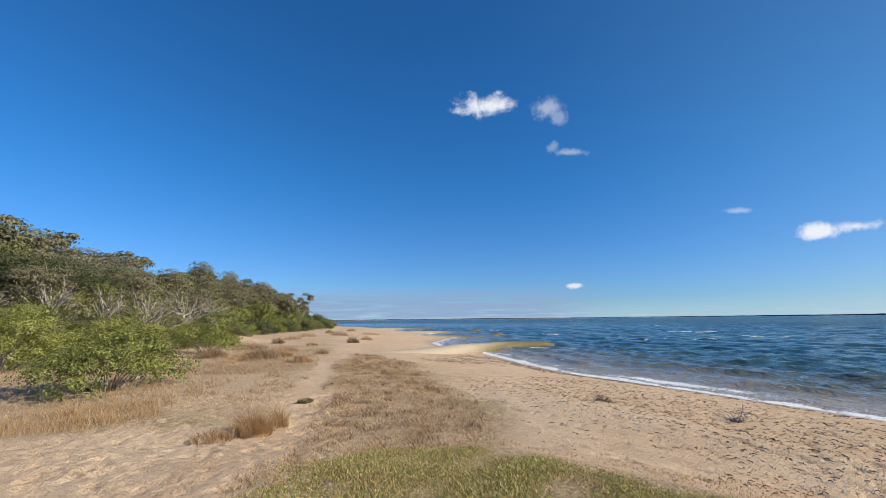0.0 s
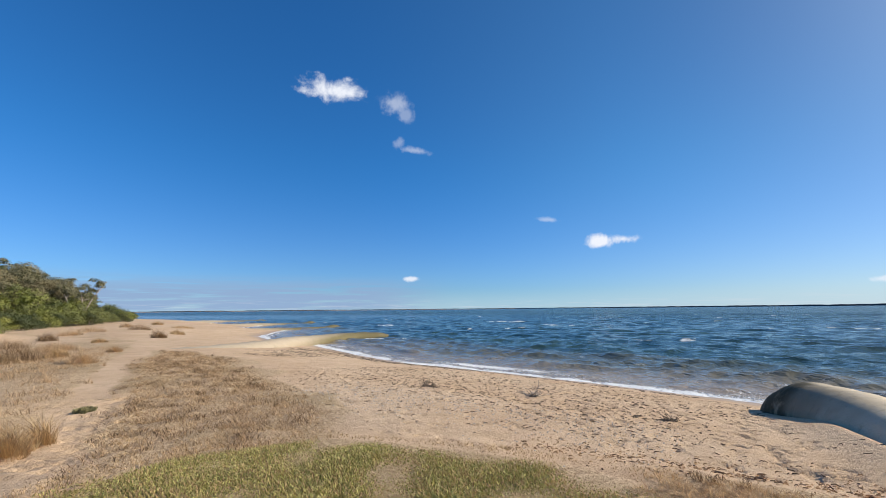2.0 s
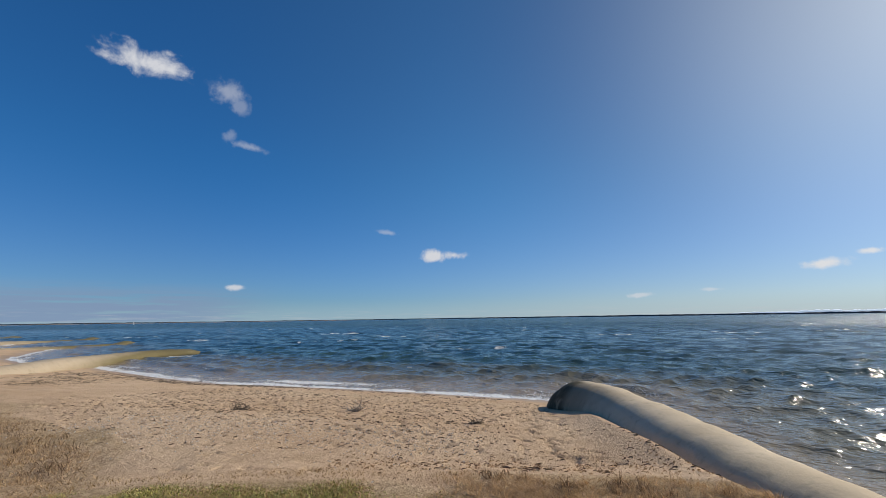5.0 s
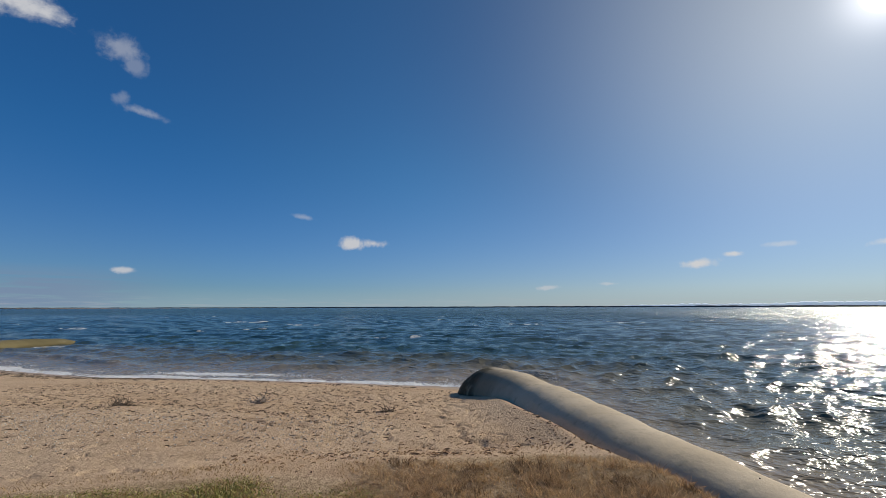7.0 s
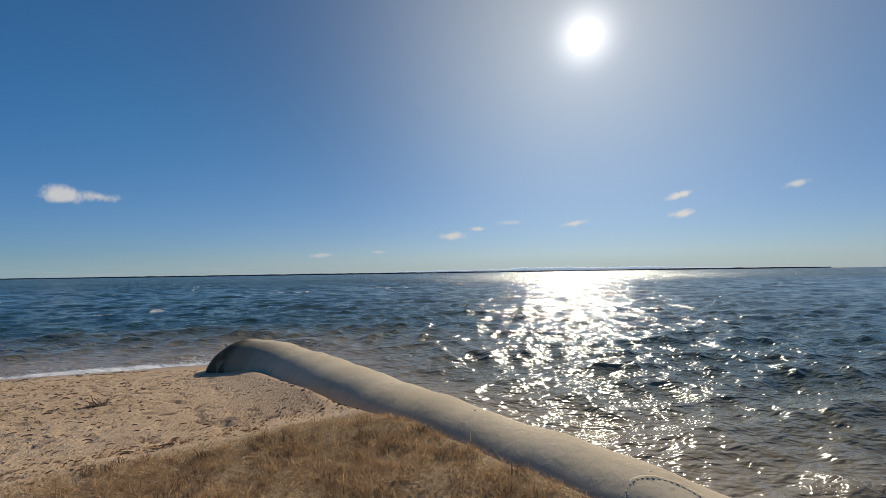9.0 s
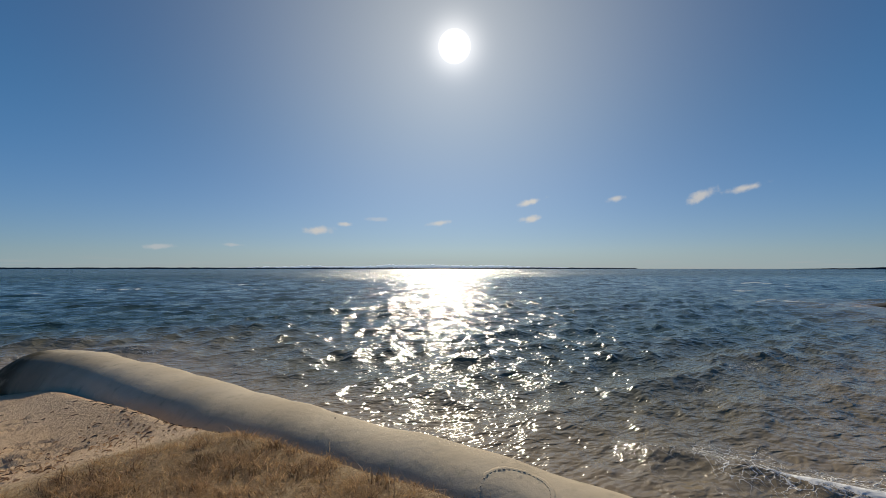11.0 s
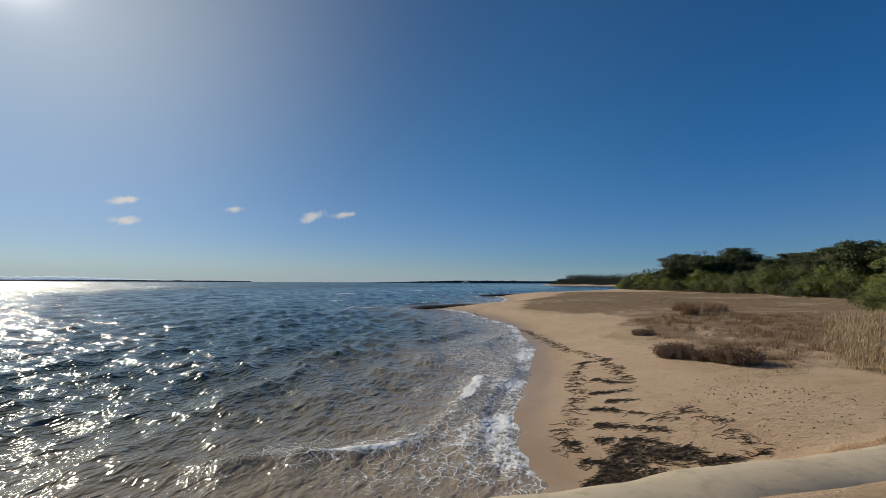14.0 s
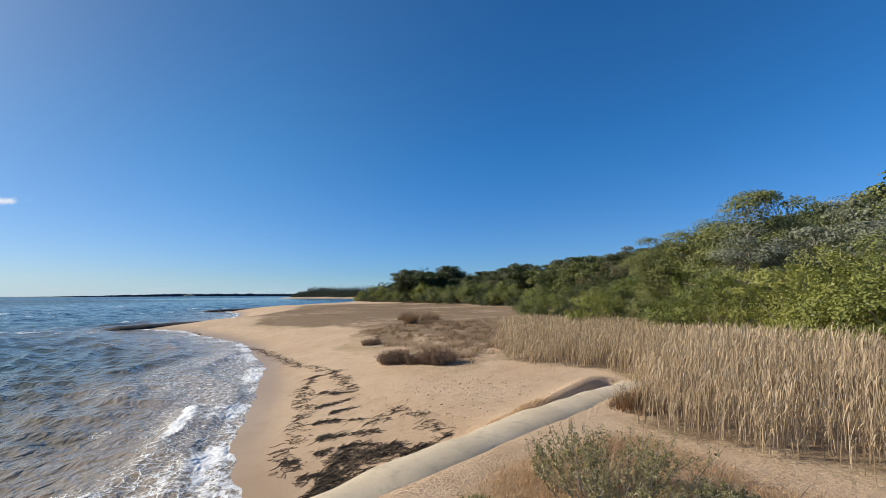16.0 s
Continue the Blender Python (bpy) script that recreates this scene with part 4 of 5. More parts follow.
def branch_path(rnd, start, ahead, length, bend, n=6, lift=0.0):
    pts, d = [start.copy()], ahead.normalized()
    for _ in range(n):
        d = (d + Vector((rnd.uniform(-bend, bend), rnd.uniform(-bend, bend), rnd.uniform(-bend, bend) + lift))).normalized()
        pts.append(pts[-1] + d * (length / n))
    return pts


LEAN = Vector((-0.55, 0.35, 0))  # the wind comes off the water


def tree_proto(name, seed, height, spread, leaves, leaf_len, leaf_wid, leaf_mat, bark, label, category="tree", bare=0.0, low=0.45, clumps=34, tight=0.62):
    """A tree: trunk with limbs in one mesh, and a crown of many small leaves in uneven clumps."""
    rnd, nrnd = random.Random(seed), np.random.RandomState(seed)
    root = empty(name, 0, 0, 0, label, category)
    verts, faces, ends = [], [], []
    stems = rnd.choice((1, 2, 2, 3)) if height > 3.5 else rnd.choice((3, 4, 5))
    for s in range(stems):
        a = rnd.uniform(0, 6.28)
        out = Vector((math.cos(a), math.sin(a), 0)) * rnd.uniform(0.1, 0.45)
        trunk = branch_path(rnd, Vector((out.x * 0.4, out.y * 0.4, -0.25)), Vector((0, 0, 1)) + out + LEAN * 0.35, height * rnd.uniform(0.55, 0.75), 0.22, 7, 0.05)
        r = 0.028 * height * rnd.uniform(0.7, 1.1) / stems ** 0.4
        limb(verts, faces, trunk, r, r * 0.45, 7)
        for _ in range(max(4, int(clumps / stems))):
            k = rnd.uniform(low, 1.0)
            i = min(len(trunk) - 2, int(k * (len(trunk) - 1)))
            start = trunk[i].lerp(trunk[i + 1], rnd.random())
            b = rnd.uniform(0, 6.28)
            way = Vector((math.cos(b), math.sin(b), rnd.uniform(0.15, 1.1))) + LEAN * 0.5
            ln = spread * rnd.uniform(0.35, 1.0) * (1.15 - 0.55 * k)
            twig = branch_path(rnd, start, way, ln, 0.35, 5, 0.06)
            limb(verts, faces, twig, r * 0.38, r * 0.09, 4)
            ends.append((twig[-1], ln))
            for _ in range(2):
                j = rnd.randint(2, 4)
                sub = branch_path(rnd, twig[j], way + Vector((rnd.uniform(-1, 1), rnd.uniform(-1, 1), rnd.uniform(-0.2, 0.8))), ln * 0.5, 0.4, 4, 0.04)
                limb(verts, faces, sub, r * 0.15, r * 0.05, 3)
                ends.append((sub[-1], ln * 0.7))
    mesh_object("trunk", verts, faces, bark, root)
    if leaves:
        use = [e for e in ends if rnd.random() > bare]
        per = max(6, leaves // max(1, len(use)))
        at, face = [], []
        for p, ln in use:
            n = int(per * rnd.uniform(0.6, 1.4))
            u = unit(nrnd, n)
            u[:, 2] = np.where(u[:, 2] < -0.25, -u[:, 2], u[:, 2])
            size = spread * 0.23 * rnd.uniform(0.6, 1.4)
            r = size * nrnd.uniform(0.35, 1.08, n) ** 0.6
            squash = np.array([1.15, 1.15, tight])
            at.append(np.array(p)[None] + u * r[:, None] * squash)
            f = u * 1.25 + unit(nrnd, n) * 0.55 + [0.1, -0.05, 0.25]
            face.append(f / np.linalg.norm(f, axis=1)[:, None])
        v, f = leaf_cards(nrnd, np.concatenate(at), np.concatenate(face), leaf_len, leaf_wid)
        mesh_object("crown", v, f, leaf_mat, root, smooth_shade=False)
    return root


def bush_proto(name, seed, height, wide, leaves, leaf_len, leaf_wid, leaf_mat, label, bark=BARK, gaps=0.3):
    """A rounded shrub with leaves to the ground, built of uneven lobes over real stems."""
    rnd, nrnd = random.Random(seed), np.random.RandomState(seed)
    root = empty(name, 0, 0, 0, label, "shrub")
    verts, faces, lobes = [], [], []
    for _ in range(16):
        a, k = rnd.uniform(0, 6.28), rnd.random() ** 0.6
        x, y = math.cos(a) * k * wide * 0.42, math.sin(a) * k * wide * 0.42
        z = height * (0.84 - 0.62 * k * k) * rnd.uniform(0.55, 1.0)
        stem = [Vector((x * 0.15, y * 0.15, -0.15)), Vector((x * 0.5, y * 0.5, z * 0.45)), Vector((x, y, z))]
        limb(verts, faces, stem, 0.02 + 0.006 * height, 0.006, 4)
        lobes.append((x, y, z, rnd.uniform(0.55, 1.25)))
    mesh_object("stem", verts, faces, bark, root)
    at, face = [], []
    per = leaves // len(lobes)
    for x, y, z, k in lobes:
        n = int(per * k)
        u = unit(nrnd, n)
        u[:, 2] = np.where(u[:, 2] < -0.5, -u[:, 2], u[:, 2])
        r = k * nrnd.uniform(1 - gaps * 1.6, 1.1, n)
        # leaf tufts: points drawn together into sprays
        spray = unit(nrnd, 22)
        near = spray[np.argmax(u @ spray.T, axis=1)]
        u = u * 0.55 + near * 0.45
        p = np.stack([x + u[:, 0] * r * wide * 0.23, y + u[:, 1] * r * wide * 0.23, z + u[:, 2] * r * height * 0.27], 1)
        p[:, 2] = np.maximum(p[:, 2], nrnd.uniform(0.02, 0.3, n))
        at.append(p)
        f = u * 1.25 + unit(nrnd, n) * 0.55 + [0, 0, 0.25]
        face.append(f / np.linalg.norm(f, axis=1)[:, None])
    v, f = leaf_cards(nrnd, np.concatenate(at), np.concatenate(face), leaf_len, leaf_wid)
    mesh_object("crown", v, f, leaf_mat, root, smooth_shade=False)
    return root


TREES = [
    tree_proto("tree", 1, 6.6, 3.4, 15000, 0.12, 0.074, LEAF_GREY, BARK, "wind-shaped grey-green coastal tea-tree on the dune", bare=0.5),
    tree_proto("tree", 2, 7.4, 3.2, 15000, 0.12, 0.074, LEAF_GREY, BARK, "grey-green coastal tea-tree with twisted pale limbs", bare=0.55),
    tree_proto("tree", 3, 6.0, 3.6, 15000, 0.12, 0.074, LEAF_DARK, BARK, "dark green coastal tree with a dense crown", bare=0.4),
    tree_proto("tree", 4, 7.0, 3.2, 15000, 0.12, 0.074, LEAF_SILVER, BARK, "silver-leaved banksia standing above the scrub", bare=0.45),
    tree_proto("tree", 5, 6.8, 3.0, 15000, 0.12, 0.074, LEAF_OLIVE, BARK, "olive-leaved tree with open branching crown", bare=0.5),
]
DEAD_TREE = tree_proto("dead_tree", 6, 5.6, 3.2, 500, 0.2, 0.09, LEAF_GREY, DEAD, "half-dead grey tree with bare twisting branches", bare=0.6, low=0.25, clumps=40)
BUSHES = [
    bush_proto("shrub", 11, 3.3, 4.8, 19000, 0.074, 0.046, LEAF_GREEN, "bright green rounded coastal shrub at the edge of the scrub"),
    bush_proto("shrub", 12, 2.7, 4.4, 19000, 0.074, 0.046, LEAF_OLIVE, "olive green spreading coastal shrub at the edge of the scrub"),
    bush_proto("shrub", 13, 2.3, 4.0, 19000, 0.074, 0.046, LEAF_GREY, "grey-green low coastal shrub at the edge of the scrub"),
    bush_proto("shrub", 14, 3.0, 4.2, 19000, 0.074, 0.046, LEAF_DARK, "dark green dense coastal shrub at the edge of the scrub"),
]
FAR_TREES = [
    tree_proto("tree", 1, 6.6, 3.4, 6500, 0.22, 0.14, LEAF_GREY, BARK, "wind-shaped grey-green coastal tea-tree on the dune", clumps=22, bare=0.35),
    tree_proto("tree", 2, 7.4, 3.2, 6500, 0.22, 0.14, LEAF_GREY, BARK, "grey-green coastal tea-tree with twisted pale limbs", clumps=22),
    tree_proto("tree", 3, 6.0, 3.6, 6500, 0.22, 0.14, LEAF_DARK, BARK, "dark green coastal tree with a dense crown", clumps=22),
    tree_proto("tree", 7, 6.6, 3.2, 6500, 0.22, 0.14, LEAF_OLIVE, BARK, "olive-leaved tree among the coastal scrub", clumps=22),
]
FAR_BUSHES = [
    bush_proto("shrub", 15, 3.1, 4.8, 3200, 0.2, 0.11, LEAF_GREEN, "bright green rounded coastal shrub along the shore"),
    bush_proto("shrub", 16, 2.7, 4.4, 3200, 0.2, 0.11, LEAF_OLIVE, "olive green spreading coastal shrub along the shore"),
    bush_proto("shrub", 17, 2.8, 4.2, 3200, 0.2, 0.11, LEAF_DARK, "dark green dense coastal shrub along the shore"),
]
used = set()


def put(proto, x, y, size, turn, tall=1.0, sink=0.05):
    m = Matrix.LocRotScale(Vector((x, y, at_ground(x, y) - sink)), Euler((0, 0, turn)), Vector((size, size, size * tall)))
    if proto.name not in used:
        used.add(proto.name)
        proto.matrix_world = m
        return proto
    ob = copy_thing(proto, Matrix.Identity(4))
    ob.matrix_world = m
    return ob


def along(line, d):
    """The point d metres along a polyline and its direction."""
    for (ax, ay), (bx, by) in zip(line[:-1], line[1:]):
        ln = math.hypot(bx - ax, by - ay)
        if d <= ln:
            return ax + (bx - ax) * d / ln, ay + (by - ay) * d / ln, (bx - ax) / ln, (by - ay) / ln
        d -= ln
    return None


def scrub_belt(line, start, stop, inward, seed, tall, shrub, mix, woods, dead, far_tall):
    rnd = random.Random(seed)
    d = start
    while d < stop:
        found = along(line, d)
        if not found:
            break
        x, y, ux, uy = found
        nx, ny = (uy, -ux) if inward > 0 else (-uy, ux)
        far = math.hypot(x, y)
        near = far < 52
        # shrubs at the front, in rows that rise inland
        for lo, hi, small, large in ((0.4, 1.6, 0.55, 0.8), (1.8, 3.4, 0.8, 1.1), (4.2, 6.6, 1.05, 1.4)):
            for _ in range(2 if near and 1 < lo < 4 else 1):
                back = rnd.uniform(lo, hi)
                if math.hypot(x + nx * back + 9.3, y + ny * back - 40.5) < 3.2:
                    continue
                proto = BUSHES[rnd.choices((0, 1, 2, 3), mix)[0]] if near else FAR_BUSHES[rnd.choices((0, 1, 2), (3, 4, 3))[0]]
                put(proto, x + nx * back + ux * rnd.uniform(-1.4, 1.4), y + ny * back + uy * rnd.uniform(-1.4, 1.4),
                    shrub * rnd.uniform(small, large), rnd.uniform(0, 6.28), rnd.uniform(0.85, 1.15))
        # trees behind, in three rows
        for lo, hi, big in ((8.0, 10.5, 0.74), (12, 15.5, 0.98), (17, 22, 1.14)):
            for _ in range(1 if near else 2):
                back = rnd.uniform(lo, hi)
                if near and lo < 16:
                    proto = TREES[rnd.choices((0, 1, 2, 3, 4), woods)[0]] if rnd.random() > dead else DEAD_TREE
                else:
                    proto = FAR_TREES[rnd.choices((0, 1, 2, 3), (woods[0], woods[1], woods[2], woods[4] + 1))[0]]
                put(proto, x + nx * back + ux * rnd.uniform(-1.5, 1.5), y + ny * back + uy * rnd.uniform(-1.5, 1.5),
                    (tall + (far_tall - tall) * min(1.0, max(0.0, (far - 50) / 40)) - max(0.0, far - 70) * 0.0015) * big * rnd.uniform(0.88, 1.12), rnd.uniform(-0.5, 0.5), rnd.uniform(0.9, 1.08), 0.1)
        d += 2.7 + far * 0.014


scrub_belt(SPINE_L, 17.0, 148.0, -1, 21, 1.27, 0.95, (3, 3.5, 4, 2), (4, 4, 3, 1.5, 1.5), 0.22, 1.28)
scrub_belt(SPINE_R, 9.6, 150.0, 1, 22, 1.2, 1.04, (1.6, 3.5, 2, 5), (0.8, 0.8, 6, 0, 1.2), 0.0, 0.88)


def far_woods(line, start, stop, inward, seed, name, high):
    """Woods too far off to tell one tree from the next."""
    nrnd = np.random.RandomState(seed)
    rnd = random.Random(seed)
    at, face, d = [], [], start
    while d < stop:
        found = along(line, d)
        if not found:
            break
        x, y, ux, uy = found
        nx, ny = (uy, -ux) if inward > 0 else (-uy, ux)
        for back in (2, 9, 18):
            cx, cy = x + nx * back + rnd.uniform(-2, 2), y + ny * back + rnd.uniform(-2, 2)
            h = (1.6 + 0.2 * back) * rnd.uniform(0.9, 1.1) * high
            z0 = at_ground(cx, cy)
            n = 300
            u = unit(nrnd, n)
            u[:, 2] = np.abs(u[:, 2])
            at.append(np.array([cx, cy, z0]) + u * [4.6, 4.6, h] * nrnd.uniform(0.7, 1.05, n)[:, None])
            f = u + unit(nrnd, n) * 0.6
            face.append(f / np.linalg.norm(f, axis=1)[:, None])
        d += 4.5
    v, f = leaf_cards(nrnd, np.concatenate(at), np.concatenate(face), 0.7, 0.5)
    tagged(mesh_object(name, v, f, LEAF_FAR, None, False), "distant dark green woods along the shore", "woods", kind="stuff")


far_woods(SPINE_L, 150, 420, -1, 31, "far_woods", 1.0)
far_woods(SPINE_R, 150, 800, 1, 32, "far_woods", 1.5)

# a taller dark clump where the scrub turns behind the cove
RC = random.Random(9)
for k in range(11):
    put(FAR_TREES[2], -23.5 - 1.1 * k + RC.uniform(-1, 1), -104 + 0.4 * k + RC.uniform(-4, 4), RC.uniform(1.25, 1.6), RC.uniform(0, 6.28), RC.uniform(0.85, 1.0))
for k in range(5):
    put(FAR_TREES[(2, 3)[k % 2]], -33.0 - 2.2 * k, -60.0 + 4.0 * k + RC.uniform(-2, 2), RC.uniform(1.1, 1.3), RC.uniform(0, 6.28), 1.0)
# bright shrubs and a silver tree close behind the reeds
for x, y, size in ((-13.8, -3.4, 1.0), (-13.7, -6.2, 1.1), (-14.2, -8.9, 1.05), (-15.4, -12.2, 1.0)):
    put(BUSHES[0], x, y, size, x * y)
put(TREES[3], -18.2, -8.2, 0.85, 0.3)
BROAD = tree_proto("tree", 46, 7.0, 3.6, 22000, 0.13, 0.08, LEAF_OLIVE, BARK, "broad olive-green tree standing above the scrub behind the reeds", low=0.35, clumps=46, bare=0.5)
put(BROAD, -20.3, -17.4, 1.12, 0.4)
put(BROAD, -22.4, -20.2, 0.84, 2.4)
put(TREES[3], -20.5, -11.0, 0.95, 1.1)
put(TREES[3], -18.5, -14.0, 0.8, -0.3)
# single plants that stand clear of the scrub
put(bush_proto("shrub", 41, 1.75, 3.5, 9500, 0.075, 0.042, LEAF_GREEN, "low green leafy shrub standing alone in dry grass"), -5.9, 13.4, 1.0, 0.4)
put(bush_proto("shrub", 42, 2.5, 4.6, 8000, 0.12, 0.055, LEAF_GREEN, "bright green rounded shrub in front of the tea-trees"), -11.0, 24.0, 1.0, 1.4)
put(bush_proto("shrub", 43, 2.1, 3.6, 6000, 0.12, 0.055, LEAF_GREEN, "bright green rounded shrub in front of the tea-trees"), -7.6, 27.5, 1.0, 2.2)
put(bush_proto("shrub", 45, 3.0, 5.0, 11000, 0.10, 0.06, LEAF_GREEN, "bright green rounded shrub in front of the tea-trees"), -13.0, 20.6, 1.0, 0.9)
put(BUSHES[0], -14.6, 23.0, 0.95, 2.0)
put(BUSHES[1], -9.2, 22.6, 0.62, 0.5)
# bare twisted trees between the shrubs and the tea-trees
for k, (x, y, size) in enumerate([(-13.4, 29.0, 0.95), (-15.4, 28.2, 1.05), (-11.6, 31.6, 0.95), (-17.2, 26.2, 0.9), (-11.0, 37.0, 1.0), (-13.0, 50.0, 1.1)]):
    put(DEAD_TREE, x, y, size, 0.4 * k, 1.05)
# low shrubs that close the back of the reeds
for k, (x, y, size) in enumerate([(-14.6, -18.6, 0.7), (-15.0, -21.4, 0.62), (-14.0, -24.2, 0.6), (-16.2, -26.3, 0.75), (-17.6, -29.4, 0.8), (-19.0, -33.0, 0.8), (-15.8, -16.0, 0.75)]):
    put(BUSHES[(0, 3, 1, 0, 1, 3, 1)[k]], x, y, size, 1.7 * k)
LONE = tree_proto("tree", 44, 6.6, 2.0, 1700, 0.26, 0.12, LEAF_GREY, DEAD, "slender bare-trunked tree with a small tufted crown", low=0.8, clumps=14)
put(LONE, -8.6, 85.0, 1.2, 0.0, 1.2)


def blades(name, spots, height, width, mat, label, category, lean=0.35, kind="stuff", parent=None, seed=0, segments=2, wind=(-0.25, 0.15)):
    """Many single blades as one mesh; spots: x, y, z, scale."""
    rnd = np.random.RandomState(seed)
    n = len(spots)
    base, size = spots[:, :3], spots[:, 3]
    a = rnd.uniform(0, 6.283, n)
    side = np.stack([np.cos(a), np.sin(a), np.zeros(n)], 1)
    tip = np.stack([rnd.normal(0, lean, n) + wind[0], rnd.normal(0, lean, n) + wind[1], np.ones(n)], 1)
    h = (height * size * rnd.uniform(0.55, 1.25, n))[:, None]
    w = (width * (0.6 + 0.4 * size) * rnd.uniform(0.7, 1.3, n))[:, None]
    rows = [base - side * w * 0.5, base + side * w * 0.5]
    bend = np.stack([tip[:, 0] * 0.3, tip[:, 1] * 0.3, np.full(n, 0.55)], 1)
    rows += [base + bend * h - side * w * 0.42, base + bend * h + side * w * 0.42, base + tip * h * [1, 1, 0.97]]
    v = np.stack(rows, 1).reshape(-1, 3)
    i = np.arange(n)[:, None] * 5
    f = np.concatenate([i + [0, 1, 3], i + [0, 3, 2], i + [2, 3, 4]], 0)
    ob = mesh_object(name, v, f, mat, parent, False)
    return tagged(ob, label, category, kind=kind) if parent is None else ob


def scatter(rnd, poly, count, edge=0.25, clump=0.0, freq=(0.8, 3.0), sink=0.01):
    """Points on the ground in an outline, thinner at its edge and in gaps between clumps."""
    px = np.array(poly)
    x = rnd.uniform(px[:, 0].min(), px[:, 0].max(), count * 3)
    y = rnd.uniform(px[:, 1].min(), px[:, 1].max(), count * 3)
    d = within(x, y, poly) + 0.18 * lumpy(x, y, 1.2, 6.0)
    keep = smooth(d, -edge * 0.3, edge) * (1 - clump * smooth(lumpy(x, y, *freq), 0.15, -0.5)) > rnd.uniform(0, 1, count * 3)
    x, y = x[keep][:count], y[keep][:count]
    size = (0.55 + 0.45 * smooth(within(x, y, poly), -0.1, 0.6)) * np.clip(0.85 + 0.35 * lumpy(x, y, 3.5, 9.0), 0.35, 1.5)
    return np.stack([x, y, ground_z(x, y) - sink, size], 1)


RS = np.random.RandomState(77)


def tussocks(rnd, poly, centres, per, radius, edge=0.3, clump=0.4):
    """Spots gathered into small separate tufts, tallest in the middle of each."""
    c = scatter(rnd, poly, centres, edge, clump, (1.0, 4.0))
    k = np.repeat(np.arange(len(c)), per)
    r = rnd.uniform(0, 1, len(k)) ** 0.7
    a = rnd.uniform(0, 6.283, len(k))
    reach_out = radius * rnd.uniform(0.5, 1.4, len(c))[k] * r
    x, y = c[k, 0] + reach_out * np.cos(a), c[k, 1] + reach_out * np.sin(a)
    size = rnd.uniform(0.5, 1.3, len(c))[k] * (1.15 - 0.6 * r)
    return np.stack([x, y, ground_z(x, y) - 0.01, size], 1)


blades("green_groundcover", scatter(RS, GREEN, 85000, 0.4, 0.5, (1.5, 5.0)), 0.044, 0.012, GREEN_MAT, "dense low green and yellowish succulent groundcover on the bank", "groundcover", 0.55, seed=1, wind=(-0.05, 0.03))
blades("green_groundcover", scatter(RS, GREEN, 30000, 0.3, 0.5), 0.05, 0.009, STRAW, "dry brown stems among the green groundcover", "groundcover", 0.3, seed=2)
blades("dry_grass", tussocks(RS, DRY, 650, 34, 0.13), 0.085, 0.006, BROWN, "dry brown matted grass beside the sand tube", "grass", 1.1, seed=3)
blades("dry_grass", tussocks(RS, DRY, 200, 34, 0.10), 0.10, 0.006, HEATH_GRASS, "small reddish-brown tufts among the dry grass", "grass", 0.5, seed=13)
blades("dry_grass", scatter(RS, DRY, 22000, 0.35, 0.5, (2.0, 6.0)), 0.05, 0.007, STRAW, "straw-coloured dry grass beside the sand tube", "grass", 1.2, seed=4)
RIM = [(-2.2, 4.2), (-0.6, 6.4), (0.4, 6.9), (1.6, 6.8), (2.6, 6.1), (3.5, 4.8), (4.3, 3.4), (4.7, 2.6), (4.0, 2.4), (3.4, 3.6), (2.4, 5.2), (1.4, 5.9), (0.3, 6.0), (-1.0, 4.4)]
blades("dry_grass", scatter(RS, RIM, 9000, 0.4, 0.5), 0.06, 0.008, STRAW, "sparse dry grass at the rim of the green bank", "grass", 0.7, seed=5)
blades("dry_grass", tussocks(RS, MAT, 1100, 20, 0.2, 0.5, 0.3), 0.07, 0.010, BROWN, "low brown dead grass mat beside the sandy track", "grass", 0.9, seed=6)
blades("dry_grass", scatter(RS, MAT, 20000, 0.5, 0.4, (1.5, 6.0)), 0.05, 0.010, STRAW, "low straw-coloured grass mat beside the sandy track", "grass", 0.9, seed=7)
blades("dry_grass", tussocks(RS, MAT, 420, 22, 0.16, 0.6, 0.7), 0.12, 0.009, HEATH_GRASS, "small brown tussocks in the dead grass mat", "grass", 0.7, seed=15)
FLAT_L = [(-5.5, 9.5), (-0.9, 9.0), (-0.9, 14), (-1.0, 22), (-4, 30), (-9, 28), (-10, 18)]
blades("dry_grass", tussocks(RS, FLAT_L, 620, 28, 0.22, 0.9, 0.8), 0.16, 0.010, BROWN, "small pale tussocks on the sandy flat", "grass", 0.7, seed=16)
LEFT = [(-13, 10.5), (-4.6, 9.6), (-2.9, 10.4), (-2.8, 11.5), (-4.0, 12.8), (-3.2, 14.5), (-1.4, 15.2), (-0.9, 20), (-0.5, 27), (-5, 31), (-9, 27), (-14, 23), (-18, 16)]
blades("dry_grass", scatter(RS, LEFT, 24000, 1.2, 0.9, (0.3, 1.4)), 0.10, 0.010, BROWN, "pale dry grass over the sandy flat", "grass", 0.45, seed=8)
LEFT_NEAR = [(-9, 8.4), (-5.2, 8.2), (-3.6, 8.8), (-3.0, 9.7), (-4.0, 11.4), (-9, 12.2)]
blades("dry_grass", scatter(RS, LEFT_NEAR, 12000, 0.6, 0.8, (0.8, 3)), 0.13, 0.006, STRAW, "fine pale dry grass in front of the lone shrub", "grass", 0.4, seed=9)
blades("dry_grass", scatter(RS, SOUTH, 20000, 0.3, 0.75, (0.8, 3)), 0.09, 0.006, BROWN, "sparse dry grass on sand behind the tube", "grass", 0.7, seed=10)
